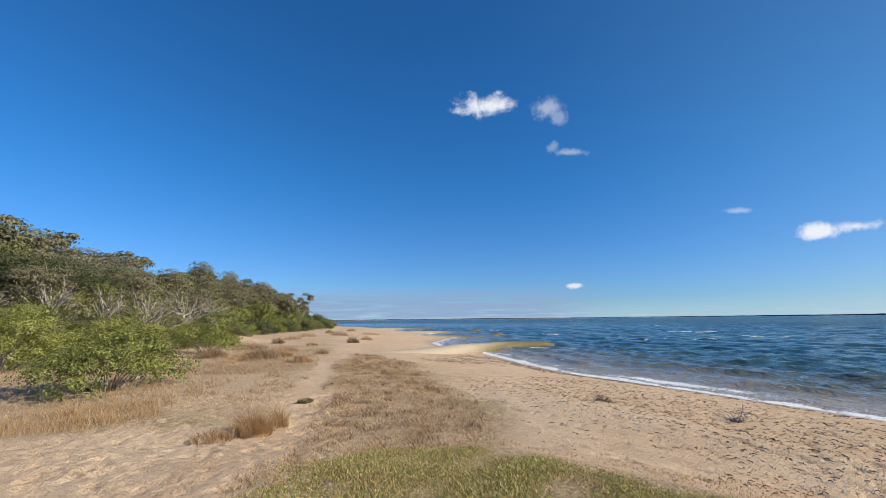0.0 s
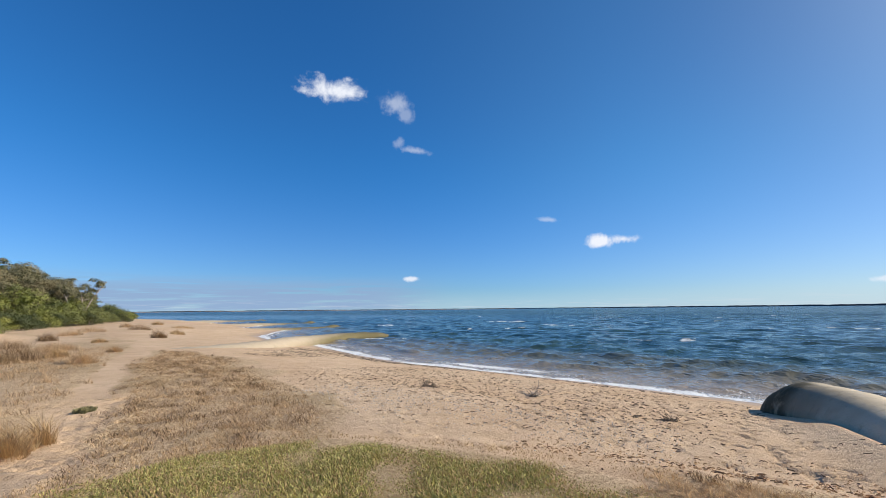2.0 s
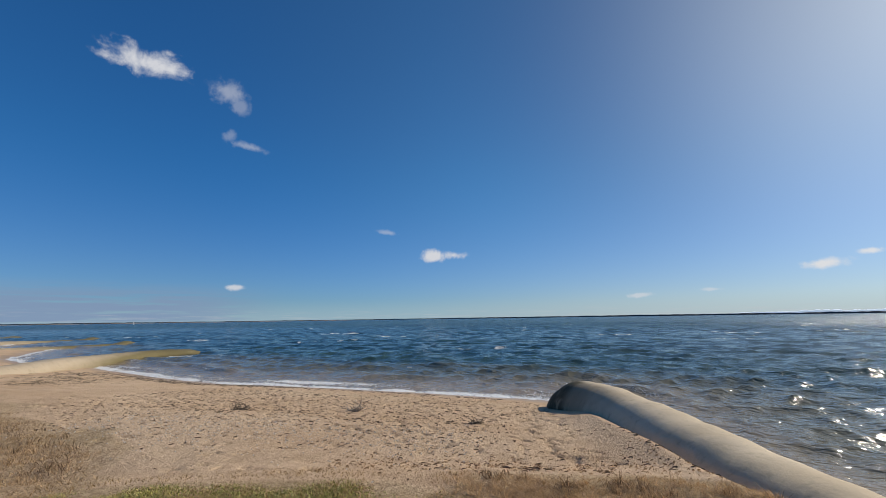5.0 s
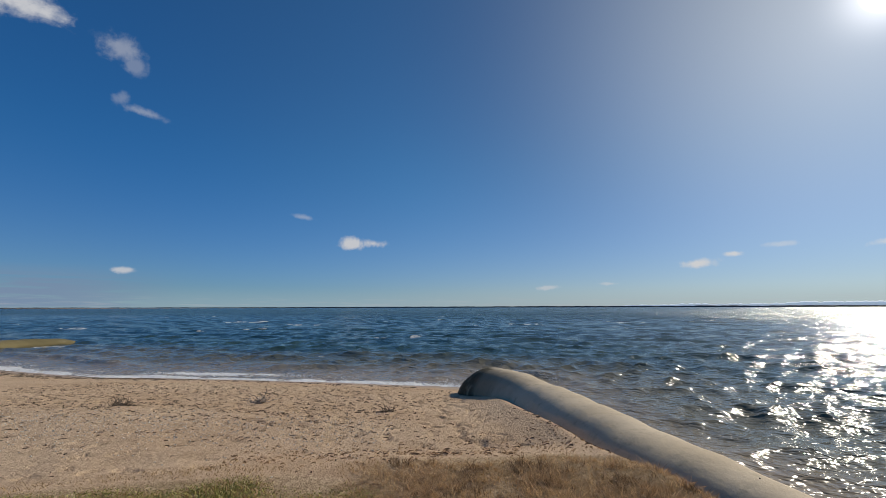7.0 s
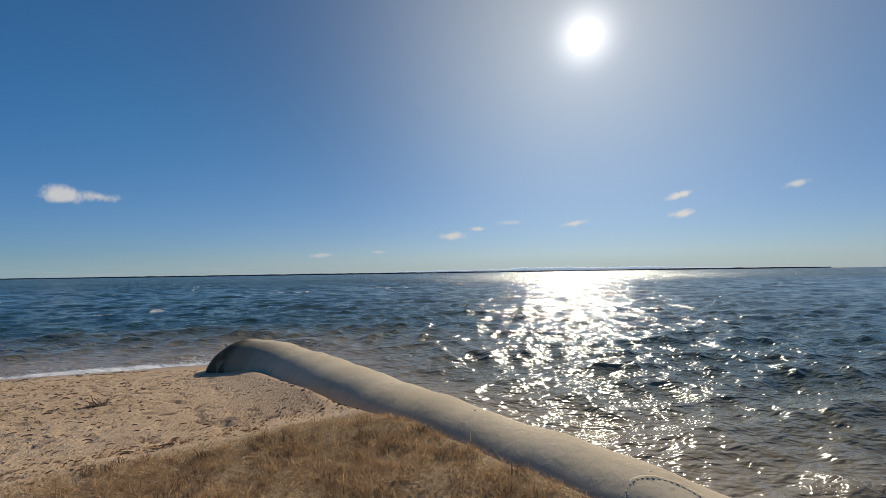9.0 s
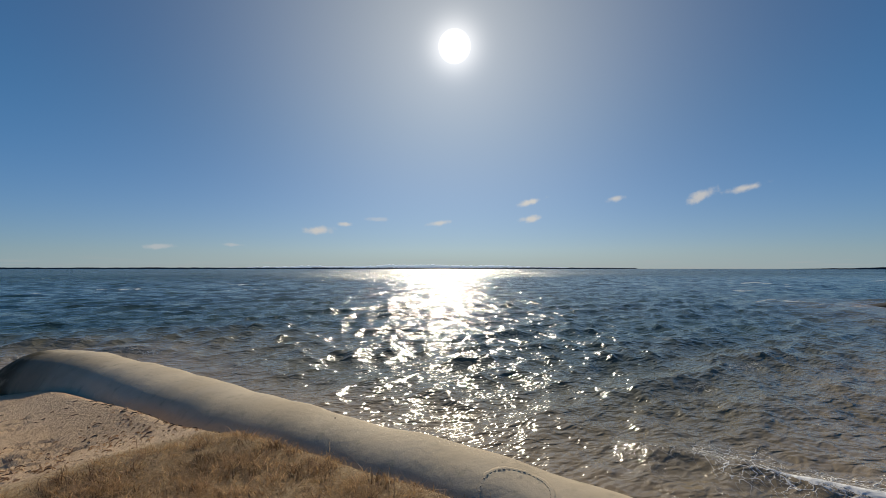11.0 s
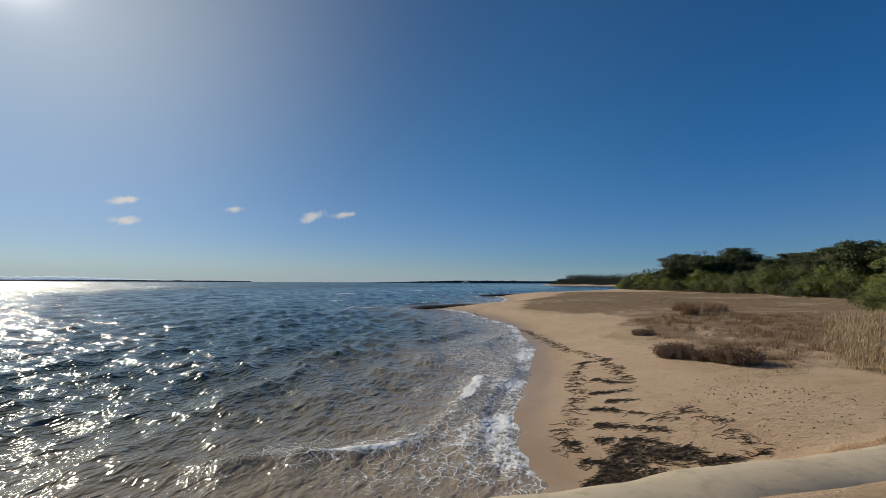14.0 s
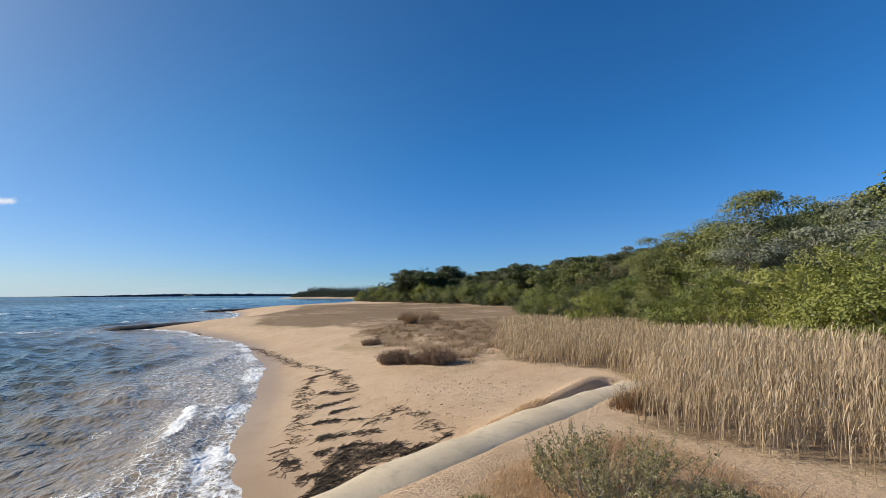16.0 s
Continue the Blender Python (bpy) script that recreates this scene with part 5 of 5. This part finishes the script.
blades("dry_grass", scatter(RS, FLAT_B, 30000, 1.2, 0.6, (0.3, 1.4)), 0.09, 0.016, HEATH_GRASS, "low brown dry grass on the flat behind the cove", "grass", 0.7, seed=11)
FLAT_NEAR = [(-3.4, -12.4), (-2.9, -17), (-2.4, -24), (-8, -30), (-13, -25), (-9, -18), (-6.5, -13)]
blades("dry_grass", tussocks(RS, FLAT_NEAR, 420, 32, 0.25, 1.0, 0.8), 0.2, 0.010, HEATH_GRASS, "brown tussocky grass on the flat behind the cove", "grass", 0.6, seed=14)
TUBE_RIM = [(-1.8, -5.2), (-3.2, -5.95), (-4.8, -6.75), (-4.6, -7.3), (-3.0, -6.5), (-1.6, -5.7)]
blades("dry_grass", scatter(RS, TUBE_RIM, 3500, 0.2, 0.5, (1.5, 6.0)), 0.10, 0.008, BROWN, "brown dry grass fringe along the tube", "grass", 0.7, seed=12)


def reed_bed():
    """Dry reeds: bent stalks, drooping blades and plumes."""
    rnd = np.random.RandomState(8)
    spots = scatter(rnd, REEDS, 19000, 0.7, 0.35, (0.5, 2.5))
    near = np.hypot(spots[:, 0], spots[:, 1])
    keep = rnd.uniform(0, 1, len(spots)) < np.clip(1.2 - (near - 8) * 0.022, 0.45, 1)
    spots = spots[keep]
    edge = np.clip(within(spots[:, 0], spots[:, 1], REEDS), 0, 1.5) / 1.5
    n = len(spots)
    h = (0.5 + 0.32 * edge) * rnd.uniform(0.45, 1.25, n) * np.interp(spots[:, 1], [-24, -13, -9, -5], [0.58, 0.62, 0.86, 1.06])
    tip = np.stack([rnd.normal(-0.05, 0.085, n), rnd.normal(0.03, 0.085, n), np.ones(n)], 1) * h[:, None]
    base = spots[:, :3] - [0, 0, 0.03]
    a = rnd.uniform(0, 6.283, n)
    side = np.stack([np.cos(a), np.sin(a), np.zeros(n)], 1)
    fore = np.stack([-np.sin(a), np.cos(a), np.zeros(n)], 1)
    r = (0.0038 + 0.0003 * np.maximum(near[keep] - 6, 0))[:, None]
    rows = []
    for t, k in ((0.0, 1.0), (0.5, 0.85), (1.0, 0.45)):
        c = base + tip * np.array([t ** 1.2, t ** 1.2, t])
        rows += [c + side * r * k, c - side * r * 0.5 * k + fore * r * 0.87 * k, c - side * r * 0.5 * k - fore * r * 0.87 * k]
    v = np.stack(rows, 1).reshape(-1, 3)
    i = np.arange(n)[:, None] * 9
    f = np.concatenate([i + [3 * s + j, 3 * s + (j + 1) % 3, 3 * s + 3 + (j + 1) % 3, 3 * s + 3 + j] for s in (0, 1) for j in range(3)], 0)
    tagged(mesh_object("reed_bed", v, f, REED, None, False), "dense stand of tall dry straw-coloured reeds", "reeds", kind="stuff")
    # leaves and plumes as flat strips hung on the stalks
    per, strips_v, strips_f = 4, [], []
    for k in range(per):
        t = rnd.uniform(0.25, 0.95, n)
        start = base + tip * np.stack([t ** 1.2, t ** 1.2, t], 1)
        b = rnd.uniform(0, 6.283, n)
        way = np.stack([0.45 * np.cos(b) - 0.1, 0.45 * np.sin(b) + 0.06, rnd.uniform(0.5, 1.5, n)], 1)
        ln = rnd.uniform(0.08, 0.24, n)[:, None]
        wide = (np.stack([-np.sin(b), np.cos(b), 0 * b], 1)) * (0.0042 + 0.0003 * np.maximum(near[keep] - 6, 0))[:, None]
        mid = start + way * ln * 0.55
        end = start + way * ln * [1, 1, 0.75] + np.array([0, 0, -0.02])
        strips_v.append(np.stack([start - wide * 0.5, start + wide * 0.5, mid - wide, mid + wide, end], 1).reshape(-1, 3))
        q = np.arange(n)[:, None] * 5 + k * n * 5
        strips_f.append(np.concatenate([q + [0, 1, 3], q + [0, 3, 2], q + [2, 3, 4]], 0))
    for k in range(1):
        top = base + tip
        b = rnd.uniform(0, 6.283, n)
        wide = np.stack([np.cos(b), np.sin(b), 0 * b], 1) * (0.0042 + 0.0003 * np.maximum(near[keep] - 6, 0))[:, None]
        droop = np.stack([rnd.normal(-0.025, 0.04, n), rnd.normal(0.015, 0.04, n), rnd.uniform(0.06, 0.13, n)], 1)
        low = top - tip * 0.10
        strips_v.append(np.stack([low - wide * 0.2, low + wide * 0.2, top + droop * 0.4 - wide, top + droop * 0.4 + wide, top + droop * 1.5], 1).reshape(-1, 3))
        q = np.arange(n)[:, None] * 5 + (per + k) * n * 5
        strips_f.append(np.concatenate([q + [0, 1, 3], q + [0, 3, 2], q + [2, 3, 4]], 0))
    tagged(mesh_object("reed_leaves", np.concatenate(strips_v), np.concatenate(strips_f), REED, None, False),
           "dry pale blades and feathery plumes of the reeds", "reeds", kind="stuff")


reed_bed()


# ---- small things ----
def tuft(x, y, radius, height, count, mat, label, seed):
    rnd = np.random.RandomState(seed)
    a, r = rnd.uniform(0, 6.283, count), radius * rnd.uniform(0, 1, count) ** 0.7
    px, py = x + r * np.cos(a), y + r * np.sin(a)
    spots = np.stack([px, py, ground_z(px, py) - 0.02, 1.1 - 0.6 * (r / radius)], 1)
    return blades("grass_tuft", spots, height, 0.010, mat, label, "grass tuft", 0.5, "stuff", None, seed)


tuft(-1.35, 8.2, 0.36, 0.38, 900, STRAW, "dry straw-coloured grass tuft on trampled sand", 61)
tuft(-1.0, 8.5, 0.16, 0.42, 300, STRAW, "upright yellow grass tuft on trampled sand", 62)
tuft(-1.85, 7.85, 0.34, 0.2, 500, BROWN, "flattened brown grass on trampled sand", 63)
for k, (x, y, r, h) in enumerate([(-2.8, 22.9, 0.7, 0.55), (-1.7, 19.7, 0.55, 0.42), (-3.7, 21.7, 0.8, 0.6), (-4.3, 21.3, 0.7, 0.45), (-1.05, 24.4, 0.5, 0.3), (0.8, 36.6, 0.6, 0.5), (2.3, 44.7, 0.6, 0.55), (-4.1, 50.5, 0.9, 0.6), (-5.2, 38, 0.9, 0.5), (1.2, 72.6, 0.9, 0.7),
                                  (-3.4, 27.5, 0.8, 0.5), (-6.0, 31.0, 0.9, 0.5), (-2.2, 33.0, 0.7, 0.35), (-4.8, 44.0, 1.0, 0.5), (-0.5, 53.0, 1.0, 0.5), (3.4, 57.0, 0.9, 0.4), (-2.0, 64.0, 1.2, 0.6), (-6.5, 24.5, 0.9, 0.6), (-7.6, 20.8, 0.8, 0.5),
                                  (-8.0, -30.0, 0.8, 0.8), (-6.6, -27, 0.7, 0.7), (-9.2, -31, 0.8, 0.8), (-7.2, -31, 0.6, 0.7), (-4.6, -5.3, 0.3, 0.3)]):
    tuft(x, y, r * (0.6 + 0.23 * (k % 4)), h * (0.85 + 0.2 * (k % 3)), 700, (STRAW, BROWN, HEATH_GRASS)[k % 3 if y > 0 else 2], "dry brown grass clump standing on the sandy flat", 70 + k)


def heath(name, x, y, wide, height, stems, seed, label):
    """A low open shrub: thin upright twigs set with small leaves."""
    rnd, nrnd = random.Random(seed), np.random.RandomState(seed)
    root = empty(name, x, y, at_ground(x, y), label, "shrub")
    verts, faces, at, face = [], [], [], []
    for _ in range(stems):
        a, k = rnd.uniform(0, 6.283), rnd.random() ** 0.6
        out = Vector((math.cos(a) * k, math.sin(a) * k, 0))
        pts = branch_path(rnd, out * wide * 0.2 - Vector((0, 0, 0.05)), out * 0.9 + Vector((-0.1, 0.05, 1.0)), height * rnd.uniform(0.65, 1.15), 0.16, 7)
        limb(verts, faces, pts, 0.006, 0.0018, 4)
        for p, q in zip(pts[2:-1], pts[3:]):
            for _ in range(9):
                c = p.lerp(q, rnd.random())
                u = unit(nrnd, 1)[0]
                at.append(np.array(c) + u * 0.028)
                face.append(u)
        for j in (3, 4, 5):
            sub = branch_path(rnd, pts[j], Vector((rnd.uniform(-1, 1), rnd.uniform(-1, 1), 0.9)), height * 0.28, 0.2, 4)
            limb(verts, faces, sub, 0.003, 0.001, 3)
            for p, q in zip(sub[:-1], sub[1:]):
                for _ in range(6):
                    c = p.lerp(q, rnd.random())
                    u = unit(nrnd, 1)[0]
                    at.append(np.array(c) + u * 0.022)
                    face.append(u)
    mesh_object("stem", verts, faces, BARK, root)
    v, f = leaf_cards(nrnd, np.array(at), np.array(face), 0.03, 0.012)
    mesh_object("foliage", v, f, LEAF_HEATH, root, smooth_shade=False)
    return root


heath("heath_shrub", -2.38, -3.12, 2.3, 0.60, 60, 51, "small-leaved olive heath shrub with dry twigs on sand")
heath("heath_shrub", -3.1, -2.75, 0.6, 0.22, 30, 52, "low sparse small-leaved heath plant on sand")
heath("heath_shrub", -1.2, -3.3, 0.5, 0.16, 24, 53, "low sparse small-leaved heath plant on sand")


def salt_scrub(x, y, wide, height, seed):
    rnd, nrnd = random.Random(seed), np.random.RandomState(seed)
    root = empty("saltbush", x, y, at_ground(x, y), "low brown woody saltbush at the back of the beach", "shrub")
    verts, faces, at = [], [], []
    for _ in range(70):
        a, k = rnd.uniform(0, 6.283), rnd.random() ** 0.5
        out = Vector((math.cos(a) * k, math.sin(a) * k, 0))
        pts = branch_path(rnd, out * wide * 0.42 - Vector((0, 0, 0.03)), out * 0.5 + Vector((0, 0, 1)), height * rnd.uniform(0.6, 1.1), 0.3, 5)
        limb(verts, faces, pts, 0.008, 0.003, 3)
        for p in pts[1:]:
            for u in unit(nrnd, 9):
                at.append(np.array(p) + u * 0.07)
    mesh_object("stem", verts, faces, BARK, root)
    v, f = leaf_cards(nrnd, np.array(at), unit(nrnd, len(at)), 0.06, 0.022)
    mesh_object("foliage", v, f, SALT, root, smooth_shade=False)


for k, (x, y, w, h) in enumerate([(-2.7, -14.0, 0.7, 0.36), (-2.98, -13.8, 0.6, 0.4), (-3.75, -12.98, 0.6, 0.38), (-4.0, -12.75, 0.8, 0.46), (-3.35, -13.4, 0.5, 0.24), (-2.9, -19.2, 0.9, 0.2)]):
    salt_scrub(x, y, w, h, 90 + k)


def ribbons(name, spots, length, width, mat, label, category, seed, kind="stuff", flat=0.5, support=ground_z):
    """Curled strands lying on the ground: x, y, heading."""
    rnd = np.random.RandomState(seed)
    n, seg = len(spots), 5
    ln = length * rnd.uniform(0.4, 1.5, n)
    head = spots[:, 2] + rnd.normal(0, flat, n)
    curl = rnd.normal(0, 0.4, n)
    x, y = spots[:, 0].copy(), spots[:, 1].copy()
    rows, lift = [], rnd.uniform(0.002, 0.014, n)
    for k in range(seg + 1):
        t = k / seg
        w = width * rnd.uniform(0.6, 1.3, n) * (0.35 + 1.3 * math.sin(3.1416 * min(0.97, max(0.06, t))))
        sx, sy = -np.sin(head), np.cos(head)
        z = support(x, y) + lift * (0.3 + math.sin(3.1416 * t))
        rows += [np.stack([x + sx * w, y + sy * w, z - 0.004], 1), np.stack([x, y, z + 0.005], 1), np.stack([x - sx * w, y - sy * w, z - 0.004], 1)]
        x, y = x + np.cos(head) * ln / seg, y + np.sin(head) * ln / seg
        head = head + curl
    v = np.stack(rows, 1).reshape(-1, 3)
    i = np.arange(n)[:, None] * (3 * (seg + 1))
    f = np.concatenate([i + [3 * k + j, 3 * k + j + 1, 3 * k + 4 + j, 3 * k + 3 + j] for k in range(seg) for j in (0, 1)], 0)
    ob = mesh_object(name, v, f, mat, None, False)
    return tagged(ob, label, category, kind=kind)


def line_spots(rnd, line, count, spread, heading=None):
    total = sum(math.dist(a, b) for a, b in zip(line[:-1], line[1:]))
    out = []
    for _ in range(count):
        x, y, ux, uy = along(line, rnd.uniform(0, total * 0.999))
        o = rnd.normal(0, spread) + min(0.09, spread * 1.6) * math.sin(2.3 * (x + y) + len(line)) * (1 if spread < 0.1 else 0)
        out.append((x - uy * o, y + ux * o, math.atan2(uy, ux) if heading is None else heading))
    return np.array(out)


RW = np.random.RandomState(15)
# the tide line of the cove, its cross streaks, and the thin line on the beach ahead
def drift(line, per_metre, spread, taper=0.7):
    """Strands in a streak that thins towards its far end, with breaks."""
    total = sum(math.dist(a, b) for a, b in zip(line[:-1], line[1:]))
    out = []
    for _ in range(int(per_metre * total)):
        k = RW.uniform(0, 1)
        if RW.uniform(0, 1) < taper * k or math.sin(9.0 * k * total + 3 * line[0][1]) < -0.75:
            continue
        x, y, ux, uy = along(line, k * total * 0.999)
        o = RW.normal(0, spread * (1.15 - taper * k)) + 0.06 * math.sin(4.0 * k * total + line[0][0] * 9)
        out.append((x - uy * o, y + ux * o, math.atan2(uy, ux)))
    return np.array(out)


STREAKS = [[(-0.2, -8.38), (-0.77, -8.13), (-1.3, -7.85)], [(-0.16, -7.71), (-0.91, -7.49), (-1.49, -7.21)], [(-1.33, -6.77), (-1.67, -6.79), (-2.03, -6.99), (-2.27, -7.14)],
           [(0.04, -9.17), (-0.5, -9.1), (-1.1, -8.88)], [(-0.5, -9.67), (-1.07, -9.75)], [(-0.22, -10.5), (-0.98, -10.47)], [(-0.39, -11.88), (-1.08, -11.21)],
           [(-0.15, -14.18), (-0.97, -14.19)], [(0.2, -6.82), (-0.24, -6.88)], [(0.12, -6.17), (-0.21, -6.21)], [(0.37, -7.6), (0.1, -7.5)], [(0.22, -7.2), (0.0, -7.15)]]
ribbons("seaweed_wrack", np.concatenate([drift(line, 250, 0.04) for line in STREAKS]), 0.19, 0.0013, WEED,
        "dark streaks of dried seaweed lying across the sand", "seaweed", 100, flat=0.7)
TIDE = [[(4.55, -28.8), (2.35, -24.4), (0.77, -19.2), (0.23, -17.1), (-0.32, -16.0), (-0.94, -14.4), (-1.12, -12.7), (-1.16, -11.2)],
        [(-0.1, -14.2), (-0.18, -13.75), (0.02, -12.04), (-0.03, -11.18), (0.02, -9.75), (0.2, -9.1), (0.15, -8.61), (0.37, -7.58), (0.22, -7.2)],
        [(-2.27, -7.14), (-2.23, -7.64), (-2.18, -8.24), (-1.91, -8.58), (-1.72, -9.02), (-1.22, -8.4)], [(5, -30), (8, -37)]]
ribbons("seaweed_line", np.concatenate([drift(line, 62, 0.085, 0.0) for line in TIDE]), 0.16, 0.0016, WEED,
        "dark scattered dry seaweed along the tide line of the cove", "seaweed", 1, flat=1.0)
HEAP = [(-0.15, -7.5), (-0.12, -6.42), (-0.3, -6.2), (-0.8, -6.25), (-0.92, -6.85), (-1.5, -7.15), (-0.9, -7.45)]
spots = scatter(RW, HEAP, 2700, 0.3, 0.85, (1.5, 6.0))
ribbons("seaweed_heap", np.stack([spots[:, 0], spots[:, 1], RW.normal(2.7, 0.7, len(spots))], 1), 0.2, 0.0015, WEED,
        "matted heap of dark dried seaweed beside the tube", "seaweed", 120, flat=1.5)
ribbons("seaweed_line", line_spots(RW, [(9.0, 25), (9.7, 20), (10.8, 17), (11.7, 14), (12.5, 11), (12.9, 8.5), (13.2, 6.5)], 330, 0.2), 0.14, 0.011, WEED,
        "thin dark line of seaweed above the waterline", "seaweed", 2, flat=0.8)
ribbons("seaweed_scraps", line_spots(RW, [(3.4, 14), (5.0, 9.5), (6.2, 6.5), (7.0, 4.0), (6.8, 2.0)], 380, 1.5), 0.08, 0.004, SALT,
        "scattered dark scraps of dry weed on trampled sand", "seaweed", 3, flat=0.9)
ribbons("seaweed_scraps", line_spots(RW, [(4.2, 4.6), (5.2, 3.0), (6.0, 1.4), (6.4, 0.6)], 700, 0.45), 0.035, 0.003, BROWN,
        "brown dry litter between the grass and the beach", "litter", 4, flat=2.0)
ribbons("seaweed_scraps", line_spots(RW, [(-1.6, -8.5), (-3.0, -9.5), (-4.2, -10.4), (-3.5, -8.0)], 170, 0.8), 0.035, 0.009, WEED,
        "dark scraps of weed and charcoal on the sand", "litter", 5, flat=2.0)
ribbons("tube_weed", line_spots(RW, [(5.6, -0.72), (4.3, -1.56), (3.4, -2.07)], 6, 0.2), 0.035, 0.0035, SALT, "few dark weed scraps on the tube", "seaweed", 6, flat=0.2, support=tube_top)
ribbons("weed_fringe", line_spots(RW, [(8.4, 1.75), (7.2, 1.05), (6.3, 0.5), (5.7, 0.1)], 110, 0.1), 0.09, 0.004, WEED, "dark dry weed caught along the foot of the tube", "seaweed", 8, flat=0.9)
ribbons("weed_fringe", line_spots(RW, [(4.6, 3.6), (5.4, 2.4), (6.1, 1.4), (6.9, 1.1)], 80, 0.4), 0.08, 0.0035, SALT, "dark dry weed at the edge of the grass", "seaweed", 9, flat=0.9)

ribbons("seaweed_scraps", line_spots(RW, [(7.5, 16), (8.6, 12), (9.2, 9), (9.4, 6.5), (9.0, 4.4)], 950, 1.6, 0.9), 0.10, 0.007, WEED,
        "dark dry seaweed pieces strewn over the trampled beach", "seaweed", 21, flat=0.5)
ribbons("seaweed_scraps", line_spots(RW, [(5.0, 13), (6.0, 9.0), (6.9, 6.2), (7.4, 3.6)], 800, 1.2, 0.9), 0.065, 0.005, WEED,
        "small dark seaweed pieces strewn over the trampled beach", "seaweed", 22, flat=0.7)
ribbons("seaweed_line", line_spots(RW, [(4.8, 21.5), (6.4, 23.6), (7.8, 26.0), (9.3, 29.0)], 420, 0.9, 0.7), 0.3, 0.010, WEED,
        "dark bands of dry seaweed on the sand below the groyne", "seaweed", 23, flat=0.35)
ribbons("seaweed_line", line_spots(RW, [(9.9, 27), (9.8, 22), (10.6, 18.4), (11.6, 15)], 260, 0.35), 0.24, 0.010, WEED,
        "dark broken seaweed line along the waterline", "seaweed", 24, flat=0.5)
ribbons("shell_fragments", line_spots(RW, [(3.6, 11), (4.8, 8.0), (5.6, 5.5), (6.4, 3.6)], 1600, 0.8), 0.016, 0.006, SHELL, "pale broken shell fragments strewn on the beach", "shells", 7, flat=2.0)


def brushwood(x, y, wide, count, seed, label, mat=WOOD):
    rnd = random.Random(seed)
    verts, faces = [], []
    for _ in range(count):
        a = rnd.uniform(0, 6.283)
        start = Vector((rnd.uniform(-1, 1), rnd.uniform(-1, 1), 0)) * wide * 0.25
        pts = branch_path(rnd, start, Vector((math.cos(a), math.sin(a), rnd.uniform(0.0, 0.8))), wide * rnd.uniform(0.3, 0.8), 0.4, 5)
        limb(verts, faces, [Vector((p.x, p.y, max(0.004, p.z))) for p in pts], 0.009, 0.003, 4)
    ob = mesh_object("driftwood", verts, faces, mat)
    ob.location = (x, y, at_ground(x, y))
    return tagged(ob, label, "driftwood")


brushwood(6.2, 9.95, 0.42, 46, 1, "small dark tangle of washed-up twigs on sand")
brushwood(7.95, 7.95, 0.6, 40, 2, "flat washed-up branch with fine twigs on sand", DEAD)
brushwood(8.1, 4.65, 0.35, 30, 3, "small dark clump of twigs on sand")
brushwood(-3.3, -2.6, 0.5, 5, 4, "forked dead branch lying in sand beside heath", WOOD)


heath("heath_shrub", -0.78, 10.8, 0.55, 0.12, 40, 54, "small low green leafy plant in dry grass")


def channel_marker():
    b = bearing(20.6) * 900
    root = empty("channel_marker", b.x, b.y, 0, "small white channel marker standing in the bay", "marker")
    verts, faces = [], []
    limb(verts, faces, [Vector((0, 0, -2)), Vector((0, 0, 1)), Vector((0, 0, 3.2))], 0.45, 0.4, 10)
    mesh_object("pile", verts, faces, MARKER, root)
    verts, faces = [], []
    limb(verts, faces, [Vector((0, 0, 3.2)), Vector((0, 0, 3.7)), Vector((0, 0, 4.6))], 0.8, 0.05, 8)
    mesh_object("topmark", verts, faces, MARKER, root)


channel_marker()
